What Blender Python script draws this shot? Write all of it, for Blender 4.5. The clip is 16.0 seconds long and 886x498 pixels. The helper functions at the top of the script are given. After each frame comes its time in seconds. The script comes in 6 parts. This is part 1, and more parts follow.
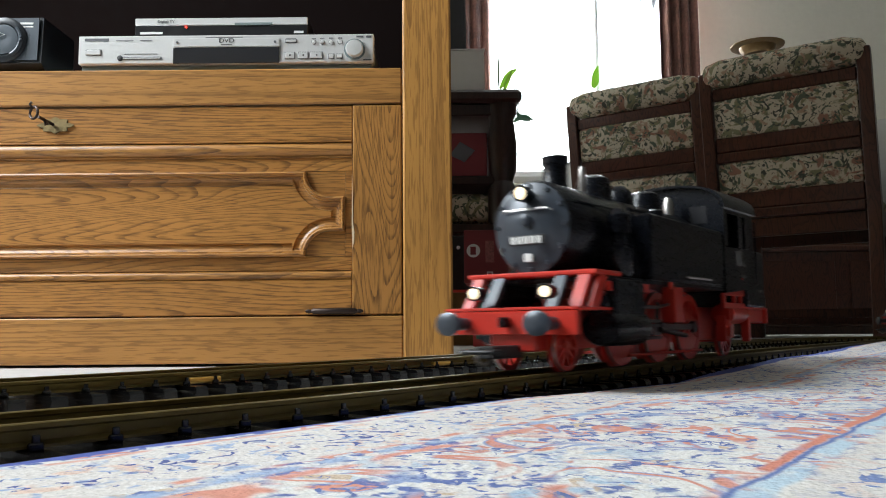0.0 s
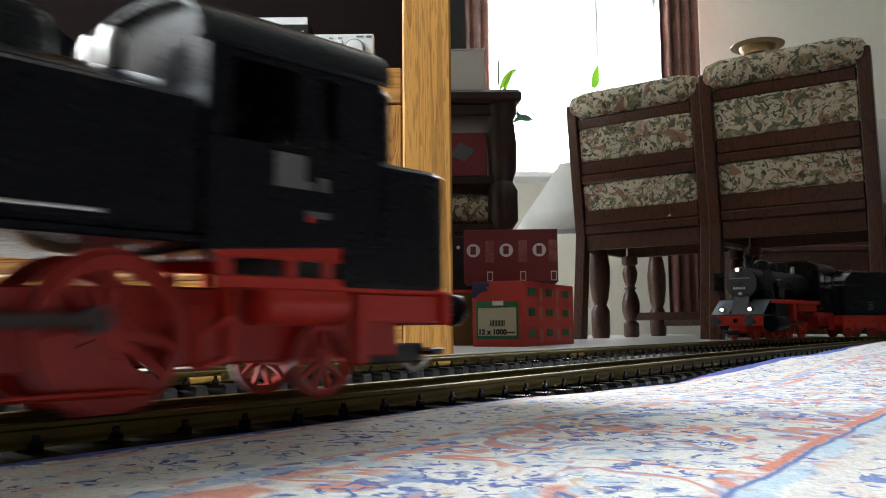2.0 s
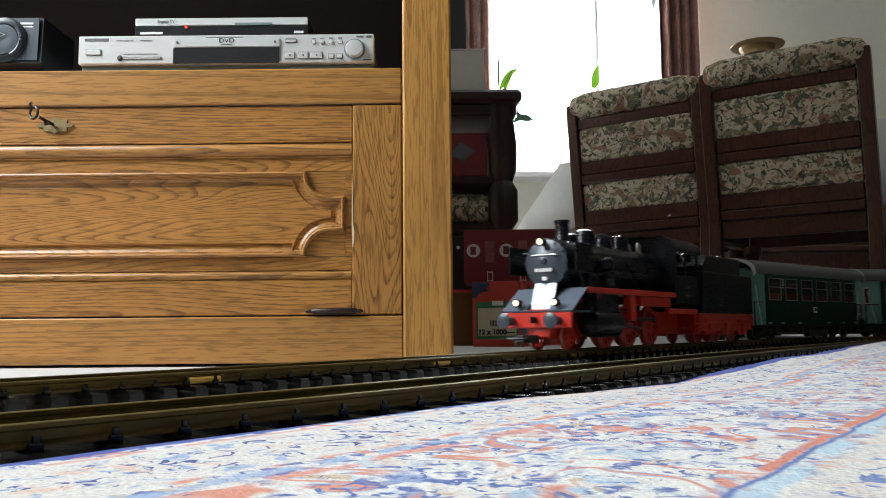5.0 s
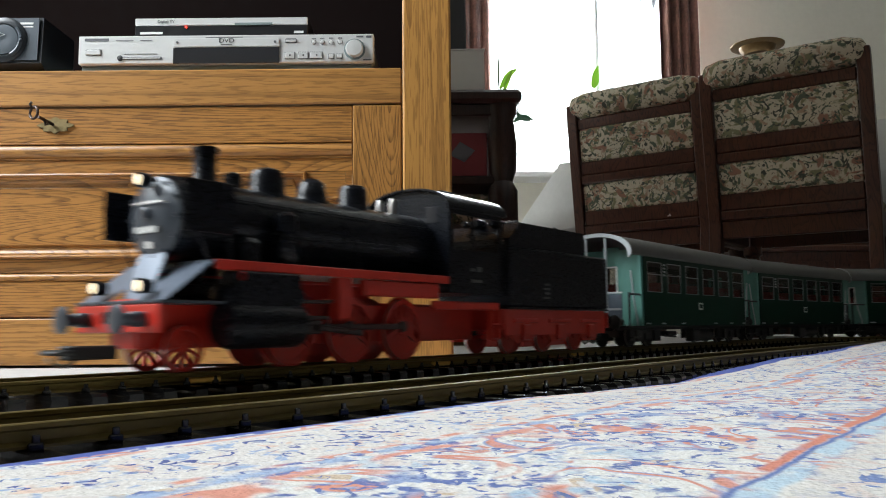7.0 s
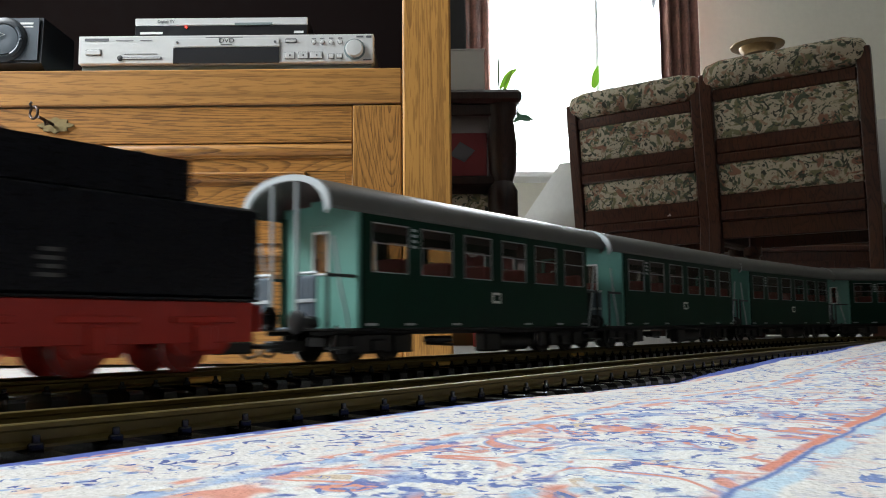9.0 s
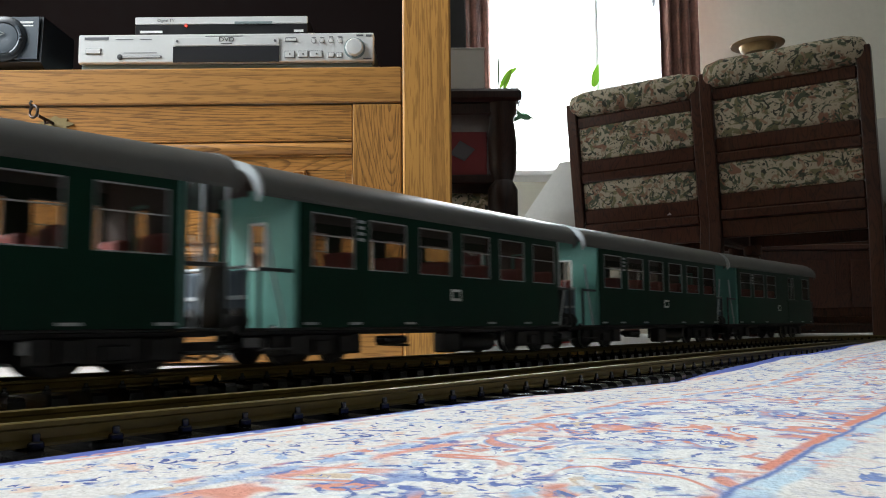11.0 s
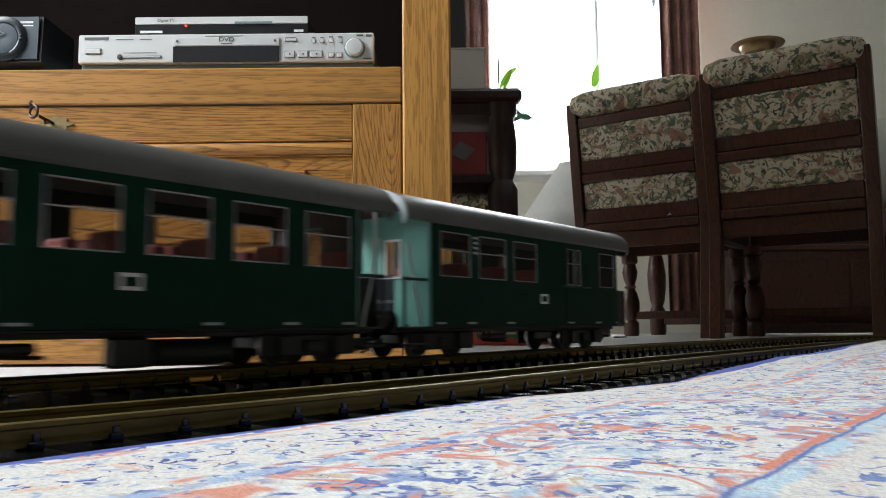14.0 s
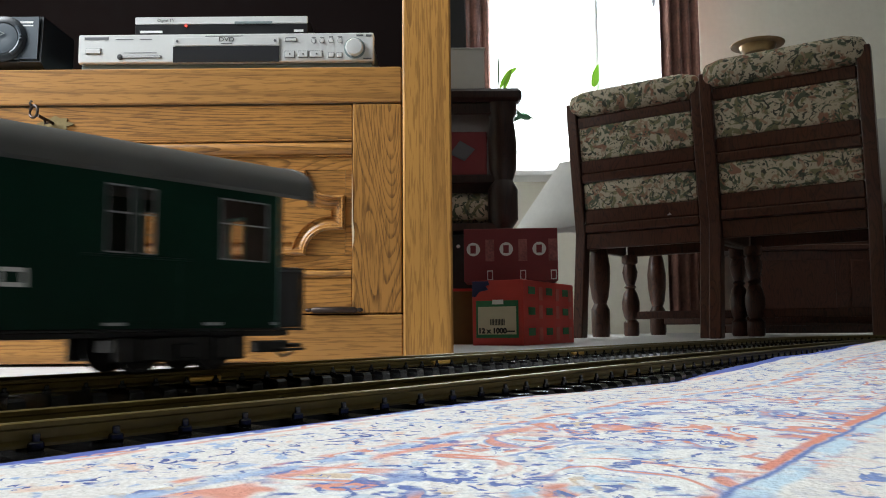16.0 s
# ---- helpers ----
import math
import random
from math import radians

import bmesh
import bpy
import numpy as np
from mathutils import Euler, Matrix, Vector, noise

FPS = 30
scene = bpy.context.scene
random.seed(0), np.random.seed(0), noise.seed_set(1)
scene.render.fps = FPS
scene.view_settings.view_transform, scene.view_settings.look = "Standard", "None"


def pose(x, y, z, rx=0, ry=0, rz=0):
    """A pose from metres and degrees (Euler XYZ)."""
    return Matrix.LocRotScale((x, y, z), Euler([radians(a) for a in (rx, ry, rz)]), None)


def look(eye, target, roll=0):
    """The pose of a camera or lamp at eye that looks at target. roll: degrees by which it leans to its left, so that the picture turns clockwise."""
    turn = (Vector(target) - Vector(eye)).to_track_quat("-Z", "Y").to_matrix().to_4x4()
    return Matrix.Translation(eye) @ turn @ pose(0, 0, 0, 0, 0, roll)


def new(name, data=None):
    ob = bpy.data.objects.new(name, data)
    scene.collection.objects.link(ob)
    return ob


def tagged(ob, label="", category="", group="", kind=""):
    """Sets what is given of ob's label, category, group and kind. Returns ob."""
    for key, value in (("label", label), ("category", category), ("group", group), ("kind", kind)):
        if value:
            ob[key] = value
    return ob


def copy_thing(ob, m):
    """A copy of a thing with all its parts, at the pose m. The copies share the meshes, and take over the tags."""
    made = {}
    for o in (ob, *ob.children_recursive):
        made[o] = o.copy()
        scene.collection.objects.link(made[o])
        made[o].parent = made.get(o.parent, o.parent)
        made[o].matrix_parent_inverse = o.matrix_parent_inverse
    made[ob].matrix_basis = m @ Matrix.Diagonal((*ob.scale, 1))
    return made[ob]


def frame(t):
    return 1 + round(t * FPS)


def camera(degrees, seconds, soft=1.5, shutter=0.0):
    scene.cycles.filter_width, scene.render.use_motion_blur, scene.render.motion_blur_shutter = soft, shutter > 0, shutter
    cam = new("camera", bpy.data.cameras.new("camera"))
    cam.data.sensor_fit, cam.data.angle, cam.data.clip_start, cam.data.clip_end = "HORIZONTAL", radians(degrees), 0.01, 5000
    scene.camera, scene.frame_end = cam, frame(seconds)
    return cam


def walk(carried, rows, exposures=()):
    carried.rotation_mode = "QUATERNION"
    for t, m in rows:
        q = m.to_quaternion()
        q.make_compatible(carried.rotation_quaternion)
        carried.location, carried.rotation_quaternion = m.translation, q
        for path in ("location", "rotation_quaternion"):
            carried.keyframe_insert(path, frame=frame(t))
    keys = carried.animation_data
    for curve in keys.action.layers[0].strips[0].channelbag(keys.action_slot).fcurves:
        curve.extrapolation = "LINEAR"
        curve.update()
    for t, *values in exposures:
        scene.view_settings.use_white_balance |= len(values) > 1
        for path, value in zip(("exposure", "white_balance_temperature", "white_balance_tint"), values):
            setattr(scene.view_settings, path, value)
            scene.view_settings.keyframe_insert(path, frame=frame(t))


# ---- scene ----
# camera: a phone lying low on the rug
EYE = Vector((0.0, 0.0, 0.0515))
PITCH, ROLL = 5.55, -0.5
cam = camera(57.5, 16.0, soft=1.0, shutter=0.8)


def cam_pose(pitch, roll, yaw):
    return Matrix.Translation(EYE) @ pose(0, 0, 0, 90 + pitch, 0, yaw) @ pose(0, 0, 0, 0, 0, roll)


walk(cam, [(0, cam_pose(PITCH, ROLL, 0)), (9.3, cam_pose(PITCH, ROLL, 0)),
           (11.2, cam_pose(PITCH - 0.08, ROLL, 0)), (16.0, cam_pose(PITCH - 0.08, ROLL, 0))],
     exposures=[(0, -0.42), (0.8, -0.36), (1.5, -0.08), (2.0, 0.12), (2.5, 0.3), (3.0, 0.14), (3.5, -0.03), (4.0, -0.2), (4.4, -0.27), (6.2, -0.38), (16, -0.38)])
# world and daylight
world = bpy.data.worlds.new("world")
scene.world = world
world.use_nodes = True
sky = world.node_tree.nodes.new("ShaderNodeTexSky")
sky.sky_type = "NISHITA"
sky.sun_disc = False
sky.sun_elevation, sky.sun_rotation = radians(35), radians(160)
world.node_tree.links.new(sky.outputs[0], world.node_tree.nodes["Background"].inputs[0])
world.node_tree.nodes["Background"].inputs[1].default_value = 0.12


def area(name, eye, target, sx, sy, watts, colour):
    d = bpy.data.lights.new(name, "AREA")
    d.shape, d.size, d.size_y, d.energy, d.color = "RECTANGLE", sx, sy, watts, colour
    ob = new(name, d)
    ob.matrix_world = look(eye, target)
    return ob


# daylight in the side and back windows, and an added fill in the corner
area("window_light_side", (-1.64, 0.52, 1.5), (-0.1, 0.4, 0.0), 0.9, 1.2, 108, (0.88, 0.95, 1.0))
area("window_light_back", (0.85, 4.66, 1.55), (0.55, 0.3, 0.0), 1.3, 1.2, 138, (0.88, 0.95, 1.0))
# added fill in a made opening, brightens the wall under the back window
area("window_light_corner", (-1.64, 3.75, 1.5), (0.7, 4.5, 0.4), 0.9, 1.2, 26, (0.9, 0.96, 1.0))
# ---- materials ----
def mat(name, colour, rough=0.5, metal=0.0, bump=0.0, scale=40.0, vary=0.12, spec=0.5, stretch=(1, 1, 1), fine=0.0):
    """Painted or plain surface with variation at two scales and a fine relief."""
    m = bpy.data.materials.new(name)
    m.use_nodes = True
    n, l = m.node_tree.nodes, m.node_tree.links
    b = n["Principled BSDF"]
    b.inputs["Roughness"].default_value = rough
    b.inputs["Metallic"].default_value = metal
    b.inputs["Specular IOR Level"].default_value = spec
    co = n.new("ShaderNodeTexCoord")
    mp = n.new("ShaderNodeMapping")
    mp.inputs["Scale"].default_value = stretch
    l.new(co.outputs["Object"], mp.inputs[0])
    t1, t2 = n.new("ShaderNodeTexNoise"), n.new("ShaderNodeTexNoise")
    t1.inputs["Scale"].default_value, t2.inputs["Scale"].default_value = scale * 0.15, scale
    t2.inputs["Detail"].default_value = 6
    for t in (t1, t2):
        l.new(mp.outputs[0], t.inputs["Vector"])
    add = n.new("ShaderNodeMath")
    l.new(t1.outputs[0], add.inputs[0]), l.new(t2.outputs[0], add.inputs[1])
    ramp = n.new("ShaderNodeMapRange")
    ramp.inputs[1].default_value, ramp.inputs[2].default_value = 0.6, 1.4
    ramp.inputs[3].default_value, ramp.inputs[4].default_value = 1 - vary, 1 + vary
    l.new(add.outputs[0], ramp.inputs[0])
    mul = n.new("ShaderNodeVectorMath")
    mul.operation = "SCALE"
    mul.inputs[0].default_value = colour[:3]
    l.new(ramp.outputs[0], mul.inputs["Scale"])
    l.new(mul.outputs[0], b.inputs["Base Color"])
    rr = n.new("ShaderNodeMapRange")
    rr.inputs[3].default_value, rr.inputs[4].default_value = max(0.02, rough * 0.8), min(1, rough * 1.2)
    l.new(t2.outputs[0], rr.inputs[0]), l.new(rr.outputs[0], b.inputs["Roughness"])
    if bump:
        bp = n.new("ShaderNodeBump")
        bp.inputs["Strength"].default_value, bp.inputs["Distance"].default_value = bump, 0.002
        l.new(t2.outputs[0], bp.inputs["Height"]), l.new(bp.outputs[0], b.inputs["Normal"])
    return m


def glow(name, colour, strength):
    m = bpy.data.materials.new(name)
    m.use_nodes = True
    b = m.node_tree.nodes["Principled BSDF"]
    b.inputs["Base Color"].default_value = (*colour, 1)
    b.inputs["Emission Color"].default_value = (*colour, 1)
    b.inputs["Emission Strength"].default_value = strength
    return m


def glass(name, colour=(1, 1, 1), rough=0.03, alpha=1.0):
    m = bpy.data.materials.new(name)
    m.use_nodes = True
    b = m.node_tree.nodes["Principled BSDF"]
    b.inputs["Base Color"].default_value = (*colour, 1)
    b.inputs["Roughness"].default_value = rough
    b.inputs["Transmission Weight"].default_value = 1.0
    b.inputs["IOR"].default_value = 1.3
    return m


def wood(name, light, dark, along=(1, 1, 1), ring=9.0, rough=0.42, grain=1.0, lines=16.0, dashes=0.68):
    """Oak: broad flame figure, fine dark pores along the grain."""
    m = bpy.data.materials.new(name)
    m.use_nodes = True
    n, l = m.node_tree.nodes, m.node_tree.links
    b = n["Principled BSDF"]
    co, info = n.new("ShaderNodeTexCoord"), n.new("ShaderNodeObjectInfo")
    off = n.new("ShaderNodeVectorMath")
    off.operation = "MULTIPLY_ADD"
    off.inputs[1].default_value = (7.3, 3.1, 5.7)
    l.new(info.outputs["Random"], off.inputs[0]), l.new(co.outputs["Object"], off.inputs[2])
    mp = n.new("ShaderNodeMapping")
    mp.inputs["Scale"].default_value = along
    l.new(off.outputs[0], mp.inputs[0])
    n1 = n.new("ShaderNodeTexNoise")
    n1.inputs["Scale"].default_value, n1.inputs["Detail"].default_value = ring, 2.0
    n1.inputs["Roughness"].default_value, n1.inputs["Distortion"].default_value = 0.42, 0.25
    l.new(mp.outputs[0], n1.inputs["Vector"])
    rings = n.new("ShaderNodeMath")
    rings.operation = "MULTIPLY"
    rings.inputs[1].default_value = lines
    l.new(n1.outputs[0], rings.inputs[0])
    fr = n.new("ShaderNodeMath")
    fr.operation = "FRACT"
    l.new(rings.outputs[0], fr.inputs[0])
    mp2 = n.new("ShaderNodeMapping")
    mp2.inputs["Scale"].default_value = [a if a == 1 else 0.09 for a in along]
    l.new(off.outputs[0], mp2.inputs[0])
    n2 = n.new("ShaderNodeTexNoise")
    n2.inputs["Scale"].default_value, n2.inputs["Detail"].default_value = 420, 2
    l.new(mp2.outputs[0], n2.inputs["Vector"])
    pores = n.new("ShaderNodeMapRange")
    pores.inputs[1].default_value, pores.inputs[2].default_value = 0.38, 0.52
    l.new(n2.outputs[0], pores.inputs[0])
    n3 = n.new("ShaderNodeTexNoise")
    n3.inputs["Scale"].default_value = 4.0
    l.new(off.outputs[0], n3.inputs["Vector"])
    # each year ring fades from a porous dark line into pale wood
    r1 = n.new("ShaderNodeMapRange")
    r1.interpolation_type = "SMOOTHSTEP"
    r1.inputs[1].default_value, r1.inputs[2].default_value = 0.02, 0.42
    l.new(fr.outputs[0], r1.inputs[0])
    keep = n.new("ShaderNodeMath")
    keep.operation = "MAXIMUM"
    l.new(r1.outputs[0], keep.inputs[0]), l.new(pores.outputs[0], keep.inputs[1])
    mul = n.new("ShaderNodeMapRange")
    mul.inputs[3].default_value = 1 - grain
    l.new(keep.outputs[0], mul.inputs[0])
    # a little of the ring's own shade
    soft_ = n.new("ShaderNodeMapRange")
    soft_.inputs[3].default_value = 0.5
    l.new(r1.outputs[0], soft_.inputs[0])
    both = n.new("ShaderNodeMath")
    both.operation = "MULTIPLY"
    l.new(mul.outputs[0], both.inputs[0]), l.new(soft_.outputs[0], both.inputs[1])
    # short dark dashes all over, along the grain
    mp4 = n.new("ShaderNodeMapping")
    mp4.inputs["Scale"].default_value = [a if a == 1 else 0.075 for a in along]
    l.new(off.outputs[0], mp4.inputs[0])
    n4 = n.new("ShaderNodeTexNoise")
    n4.inputs["Scale"].default_value, n4.inputs["Detail"].default_value = 400, 2
    l.new(mp4.outputs[0], n4.inputs["Vector"])
    dash = n.new("ShaderNodeMapRange")
    dash.interpolation_type = "SMOOTHSTEP"
    dash.inputs[1].default_value, dash.inputs[2].default_value, dash.inputs[3].default_value = 0.36, 0.5, dashes
    l.new(n4.outputs[0], dash.inputs[0])
    mul = n.new("ShaderNodeMath")
    mul.operation = "MULTIPLY"
    l.new(both.outputs[0], mul.inputs[0]), l.new(dash.outputs[0], mul.inputs[1])
    mixc = n.new("ShaderNodeMix")
    mixc.data_type = "RGBA"
    mixc.inputs[6].default_value, mixc.inputs[7].default_value = (*dark, 1), (*light, 1)
    l.new(mul.outputs[0], mixc.inputs[0])
    tone = n.new("ShaderNodeMapRange")
    tone.inputs[3].default_value, tone.inputs[4].default_value = 0.75, 1.25
    l.new(n3.outputs[0], tone.inputs[0])
    sc = n.new("ShaderNodeVectorMath")
    sc.operation = "SCALE"
    l.new(mixc.outputs[2], sc.inputs[0]), l.new(tone.outputs[0], sc.inputs["Scale"])
    l.new(sc.outputs[0], b.inputs["Base Color"])
    b.inputs["Roughness"].default_value = rough
    bp = n.new("ShaderNodeBump")
    bp.inputs["Strength"].default_value, bp.inputs["Distance"].default_value = 0.1, 0.0006
    l.new(pores.outputs[0], bp.inputs["Height"]), l.new(bp.outputs[0], b.inputs["Normal"])
    return m


OAK_H = wood("oak_across", (0.43, 0.195, 0.046), (0.085, 0.034, 0.009), (0.11, 1, 1), 8, 0.36, 0.62, 62, 0.5)
OAK_V = wood("oak_upright", (0.44, 0.205, 0.05), (0.085, 0.034, 0.009), (1, 1, 0.16), 8, 0.36, 0.7, 62, 0.5)
OAK_PLAIN = wood("oak_plain_across", (0.43, 0.205, 0.052), (0.17, 0.072, 0.019), (0.012, 1, 1), 14, 0.36, 0.35, 18, 0.42)
OAK_POST = wood("oak_plain_upright", (0.47, 0.232, 0.056), (0.2, 0.086, 0.022), (1, 1, 0.012), 14, 0.36, 0.35, 18, 0.42)
DARKWOOD = wood("dark_stained_wood", (0.03, 0.012, 0.008), (0.012, 0.005, 0.004), (1, 1, 0.2), 12, 0.35)
# near-black colour paints the shade inside the oak cabinet
INSIDE_SHADE = mat("shade_black_cabinet_inside", (0.006, 0.003, 0.0026), 0.8, spec=0.05)
WALL = mat("painted_wall", (0.74, 0.71, 0.61), 0.85, bump=0.2, scale=220, vary=0.04)
# for the unseen walls: dark tan chosen to cut bounced light
WALL_FAR = mat("bounce_cutting_tan", (0.13, 0.105, 0.08), 0.85, bump=0.2, scale=220, vary=0.06)
CEIL = mat("ceiling_paint", (0.66, 0.66, 0.63), 0.9, vary=0.03)
FLOOR = mat("pale_carpet_floor", (0.52, 0.5, 0.48), 0.95, bump=0.6, scale=400, vary=0.1)
WHITE = mat("white_lacquer", (0.8, 0.8, 0.79), 0.35, vary=0.03)
CLOTH = mat("white_tablecloth", (0.72, 0.72, 0.69), 0.9, bump=0.3, scale=300, vary=0.05)
SILVER = mat("silver_front", (0.74, 0.74, 0.72), 0.34, 0.35, vary=0.03, scale=200)
SILVER_DIM = mat("grey_plastic", (0.2, 0.25, 0.25), 0.4, 0.3, vary=0.04)
BLACKP = mat("black_plastic", (0.012, 0.012, 0.013), 0.3, vary=0.1)
SMOKE = mat("smoked_flap", (0.03, 0.03, 0.032), 0.15, vary=0.05)
SPEAKER = mat("blue_grey_speaker_plastic", (0.04, 0.055, 0.07), 0.45, vary=0.08)
SPEAKER_D = mat("dark_speaker_plastic", (0.008, 0.012, 0.016), 0.35, vary=0.08)
PRINT = mat("grey_print", (0.11, 0.11, 0.12), 0.6, vary=0.03)
PRINT_D = mat("black_print", (0.02, 0.02, 0.02), 0.6, vary=0.03)
PRINT_W = mat("white_print", (0.75, 0.75, 0.72), 0.6, vary=0.05)
BRASS_OLD = mat("aged_brass", (0.26, 0.2, 0.1), 0.45, 0.9, bump=0.3, scale=150, vary=0.3)
IRON = mat("dark_iron_key", (0.05, 0.035, 0.03), 0.4, 0.7, vary=0.2)
LED_RED = glow("red_led", (1, 0.05, 0.03), 3.0)
# ---- mesh helpers ----
def box(bm, x0, x1, y0, y1, z0, z1, bev=0.0):
    """An axis-aligned block, with chamfered edges if bev is given."""
    if bev <= 0:
        v = [bm.verts.new((x, y, z)) for x in (x0, x1) for y in (y0, y1) for z in (z0, z1)]
        for f in ((0, 1, 3, 2), (4, 6, 7, 5), (0, 4, 5, 1), (2, 3, 7, 6), (0, 2, 6, 4), (1, 5, 7, 3)):
            bm.faces.new([v[i] for i in f])
        return
    c = ((x0 + x1) / 2, (y0 + y1) / 2, (z0 + z1) / 2)
    h = ((x1 - x0) / 2, (y1 - y0) / 2, (z1 - z0) / 2)
    b = min(bev, *[a * 0.9 for a in h])
    vs = {}
    for sx in (-1, 1):
        for sy in (-1, 1):
            for sz in (-1, 1):
                for ax in range(3):
                    p = [c[0] + sx * (h[0] - b), c[1] + sy * (h[1] - b), c[2] + sz * (h[2] - b)]
                    p[ax] += (sx, sy, sz)[ax] * b
                    vs[sx, sy, sz, ax] = bm.verts.new(p)
    faces = []
    for ax in range(3):
        o = [a for a in range(3) if a != ax]
        for s in (-1, 1):
            ring = []
            for a, d in ((-1, -1), (1, -1), (1, 1), (-1, 1)):
                k = [0, 0, 0]
                k[ax], k[o[0]], k[o[1]] = s, a, d
                ring.append(vs[(*k, ax)])
            faces.append(ring)
    for ax in range(3):
        o = [a for a in range(3) if a != ax]
        for a in (-1, 1):
            for d in (-1, 1):
                k0, k1 = [0, 0, 0], [0, 0, 0]
                k0[ax], k1[ax] = -1, 1
                for k in (k0, k1):
                    k[o[0]], k[o[1]] = a, d
                faces.append([vs[(*k0, o[0])], vs[(*k1, o[0])], vs[(*k1, o[1])], vs[(*k0, o[1])]])
    for sx in (-1, 1):
        for sy in (-1, 1):
            for sz in (-1, 1):
                faces.append([vs[sx, sy, sz, a] for a in range(3)])
    for f in faces:
        bm.faces.new(f)


def lathe(bm, prof, origin=(0, 0, 0), axis="z", n=20):
    """A turned body: prof is [(radius, height)], closed at both ends."""
    rings = []
    for r, h in prof:
        ring = []
        for i in range(n):
            a = 2 * math.pi * i / n
            u, v = r * math.cos(a), r * math.sin(a)
            p = {"z": (u, v, h), "y": (u, h, v), "x": (h, u, v)}[axis]
            ring.append(bm.verts.new((p[0] + origin[0], p[1] + origin[1], p[2] + origin[2])))
        rings.append(ring)
    for a, b in zip(rings, rings[1:]):
        for i in range(n):
            bm.faces.new((a[i], a[(i + 1) % n], b[(i + 1) % n], b[i]))
    bm.faces.new(rings[0][::-1]), bm.faces.new(rings[-1])


def rod(bm, pts, r=0.001, n=8):
    """A round bar through the points."""
    pts = [Vector(p) for p in pts]
    prev = None
    first = None
    for i, p in enumerate(pts):
        d = (pts[min(i + 1, len(pts) - 1)] - pts[max(i - 1, 0)]).normalized()
        q = d.to_track_quat("Z", "Y")
        ring = [bm.verts.new(p + q @ Vector((r * math.cos(2 * math.pi * k / n), r * math.sin(2 * math.pi * k / n), 0))) for k in range(n)]
        if prev:
            for k in range(n):
                bm.faces.new((prev[k], prev[(k + 1) % n], ring[(k + 1) % n], ring[k]))
        else:
            first = ring
        prev = ring
    bm.faces.new(first[::-1]), bm.faces.new(prev)


def prism(bm, poly, a0, a1, plane="xz"):
    """A flat outline pushed out from a0 to a1 along the axis that the plane leaves."""
    def at(u, v, w):
        return {"xz": (u, w, v), "yz": (w, u, v), "xy": (u, v, w)}[plane]
    lo, hi = [bm.verts.new(at(u, v, a0)) for u, v in poly], [bm.verts.new(at(u, v, a1)) for u, v in poly]
    k = len(poly)
    for i in range(k):
        bm.faces.new((lo[i], lo[(i + 1) % k], hi[(i + 1) % k], hi[i]))
    bm.faces.new(lo[::-1]), bm.faces.new(hi)


def finish(name, bm, material, smooth=False):
    bmesh.ops.recalc_face_normals(bm, faces=bm.faces)
    me = bpy.data.meshes.new(name)
    bm.to_mesh(me)
    bm.free()
    me.materials.append(material)
    if smooth:
        me.polygons.foreach_set("use_smooth", [True] * len(me.polygons))
        me.set_sharp_from_angle(angle=radians(38))
    return me


def part(name, bm, material, parent=None, label="", smooth=True):
    """One mesh object under a thing or a part."""
    ob = new(name, finish(name, bm, material, smooth))
    if parent:
        ob.parent = parent
    if label:
        ob["label"] = label
    return ob


def blk(name, dims, material, parent=None, bev=0.0, label=""):
    bm = bmesh.new()
    box(bm, *dims, bev)
    return part(name, bm, material, parent, label, smooth=False)


def turned(name, prof, material, parent=None, origin=(0, 0, 0), axis="z", n=20, label=""):
    bm = bmesh.new()
    lathe(bm, prof, origin, axis, n)
    return part(name, bm, material, parent, label)


def thing(name, m, label, category, group=""):
    ob = new(name)
    ob.empty_display_size = 0.05
    ob.matrix_world = m
    return tagged(ob, label, category, group)


def words(name, text, size, m, material, parent, wide=1.0, bold=0.0):
    """Lettering in the built-in font, turned into a mesh."""
    cu = bpy.data.curves.new(name, "FONT")
    cu.body, cu.size, cu.extrude, cu.align_x, cu.align_y = text, size, 0.00015, "CENTER", "CENTER"
    cu.offset = bold
    tmp = bpy.data.objects.new("tmp", cu)
    me = bpy.data.meshes.new_from_object(tmp)
    bpy.data.objects.remove(tmp)
    me.transform(m @ Matrix.Diagonal((wide, 1, 1, 1)))
    me.materials.append(material)
    ob = new(name, me)
    ob.parent = parent
    return ob


# ---- the room ----
X0, X1, Y0, Y1, ZC = -1.7, 5.4, -4.5, 4.7, 2.6
tagged(blk("floor", (X0 - 0.15, X1 + 0.15, Y0 - 0.15, Y1 + 0.15, -0.12, 0), FLOOR), "pale short-pile carpet floor of the living room", "floor", kind="structure")
tagged(blk("ceiling", (X0 - 0.15, X1 + 0.15, Y0 - 0.15, Y1 + 0.15, ZC, ZC + 0.12), CEIL), "plain white painted ceiling", "ceiling", kind="structure")


def wall_with_hole(name, axis, at, thick, a0, a1, holes, label, material=None):
    bm = bmesh.new()
    spans, start = [], a0
    for h0, h1, z0, z1 in holes:
        spans += [(start, h0, 0, ZC), (h0, h1, 0, z0), (h0, h1, z1, ZC)]
        start = h1
    spans.append((start, a1, 0, ZC))
    for b0, b1, c0, c1 in spans:
        if axis == "y":
            box(bm, b0, b1, at, at + thick, c0, c1)
        else:
            box(bm, at, at + thick, b0, b1, c0, c1)
    return tagged(part(name, bm, material or WALL, smooth=False), label, "wall", kind="structure")


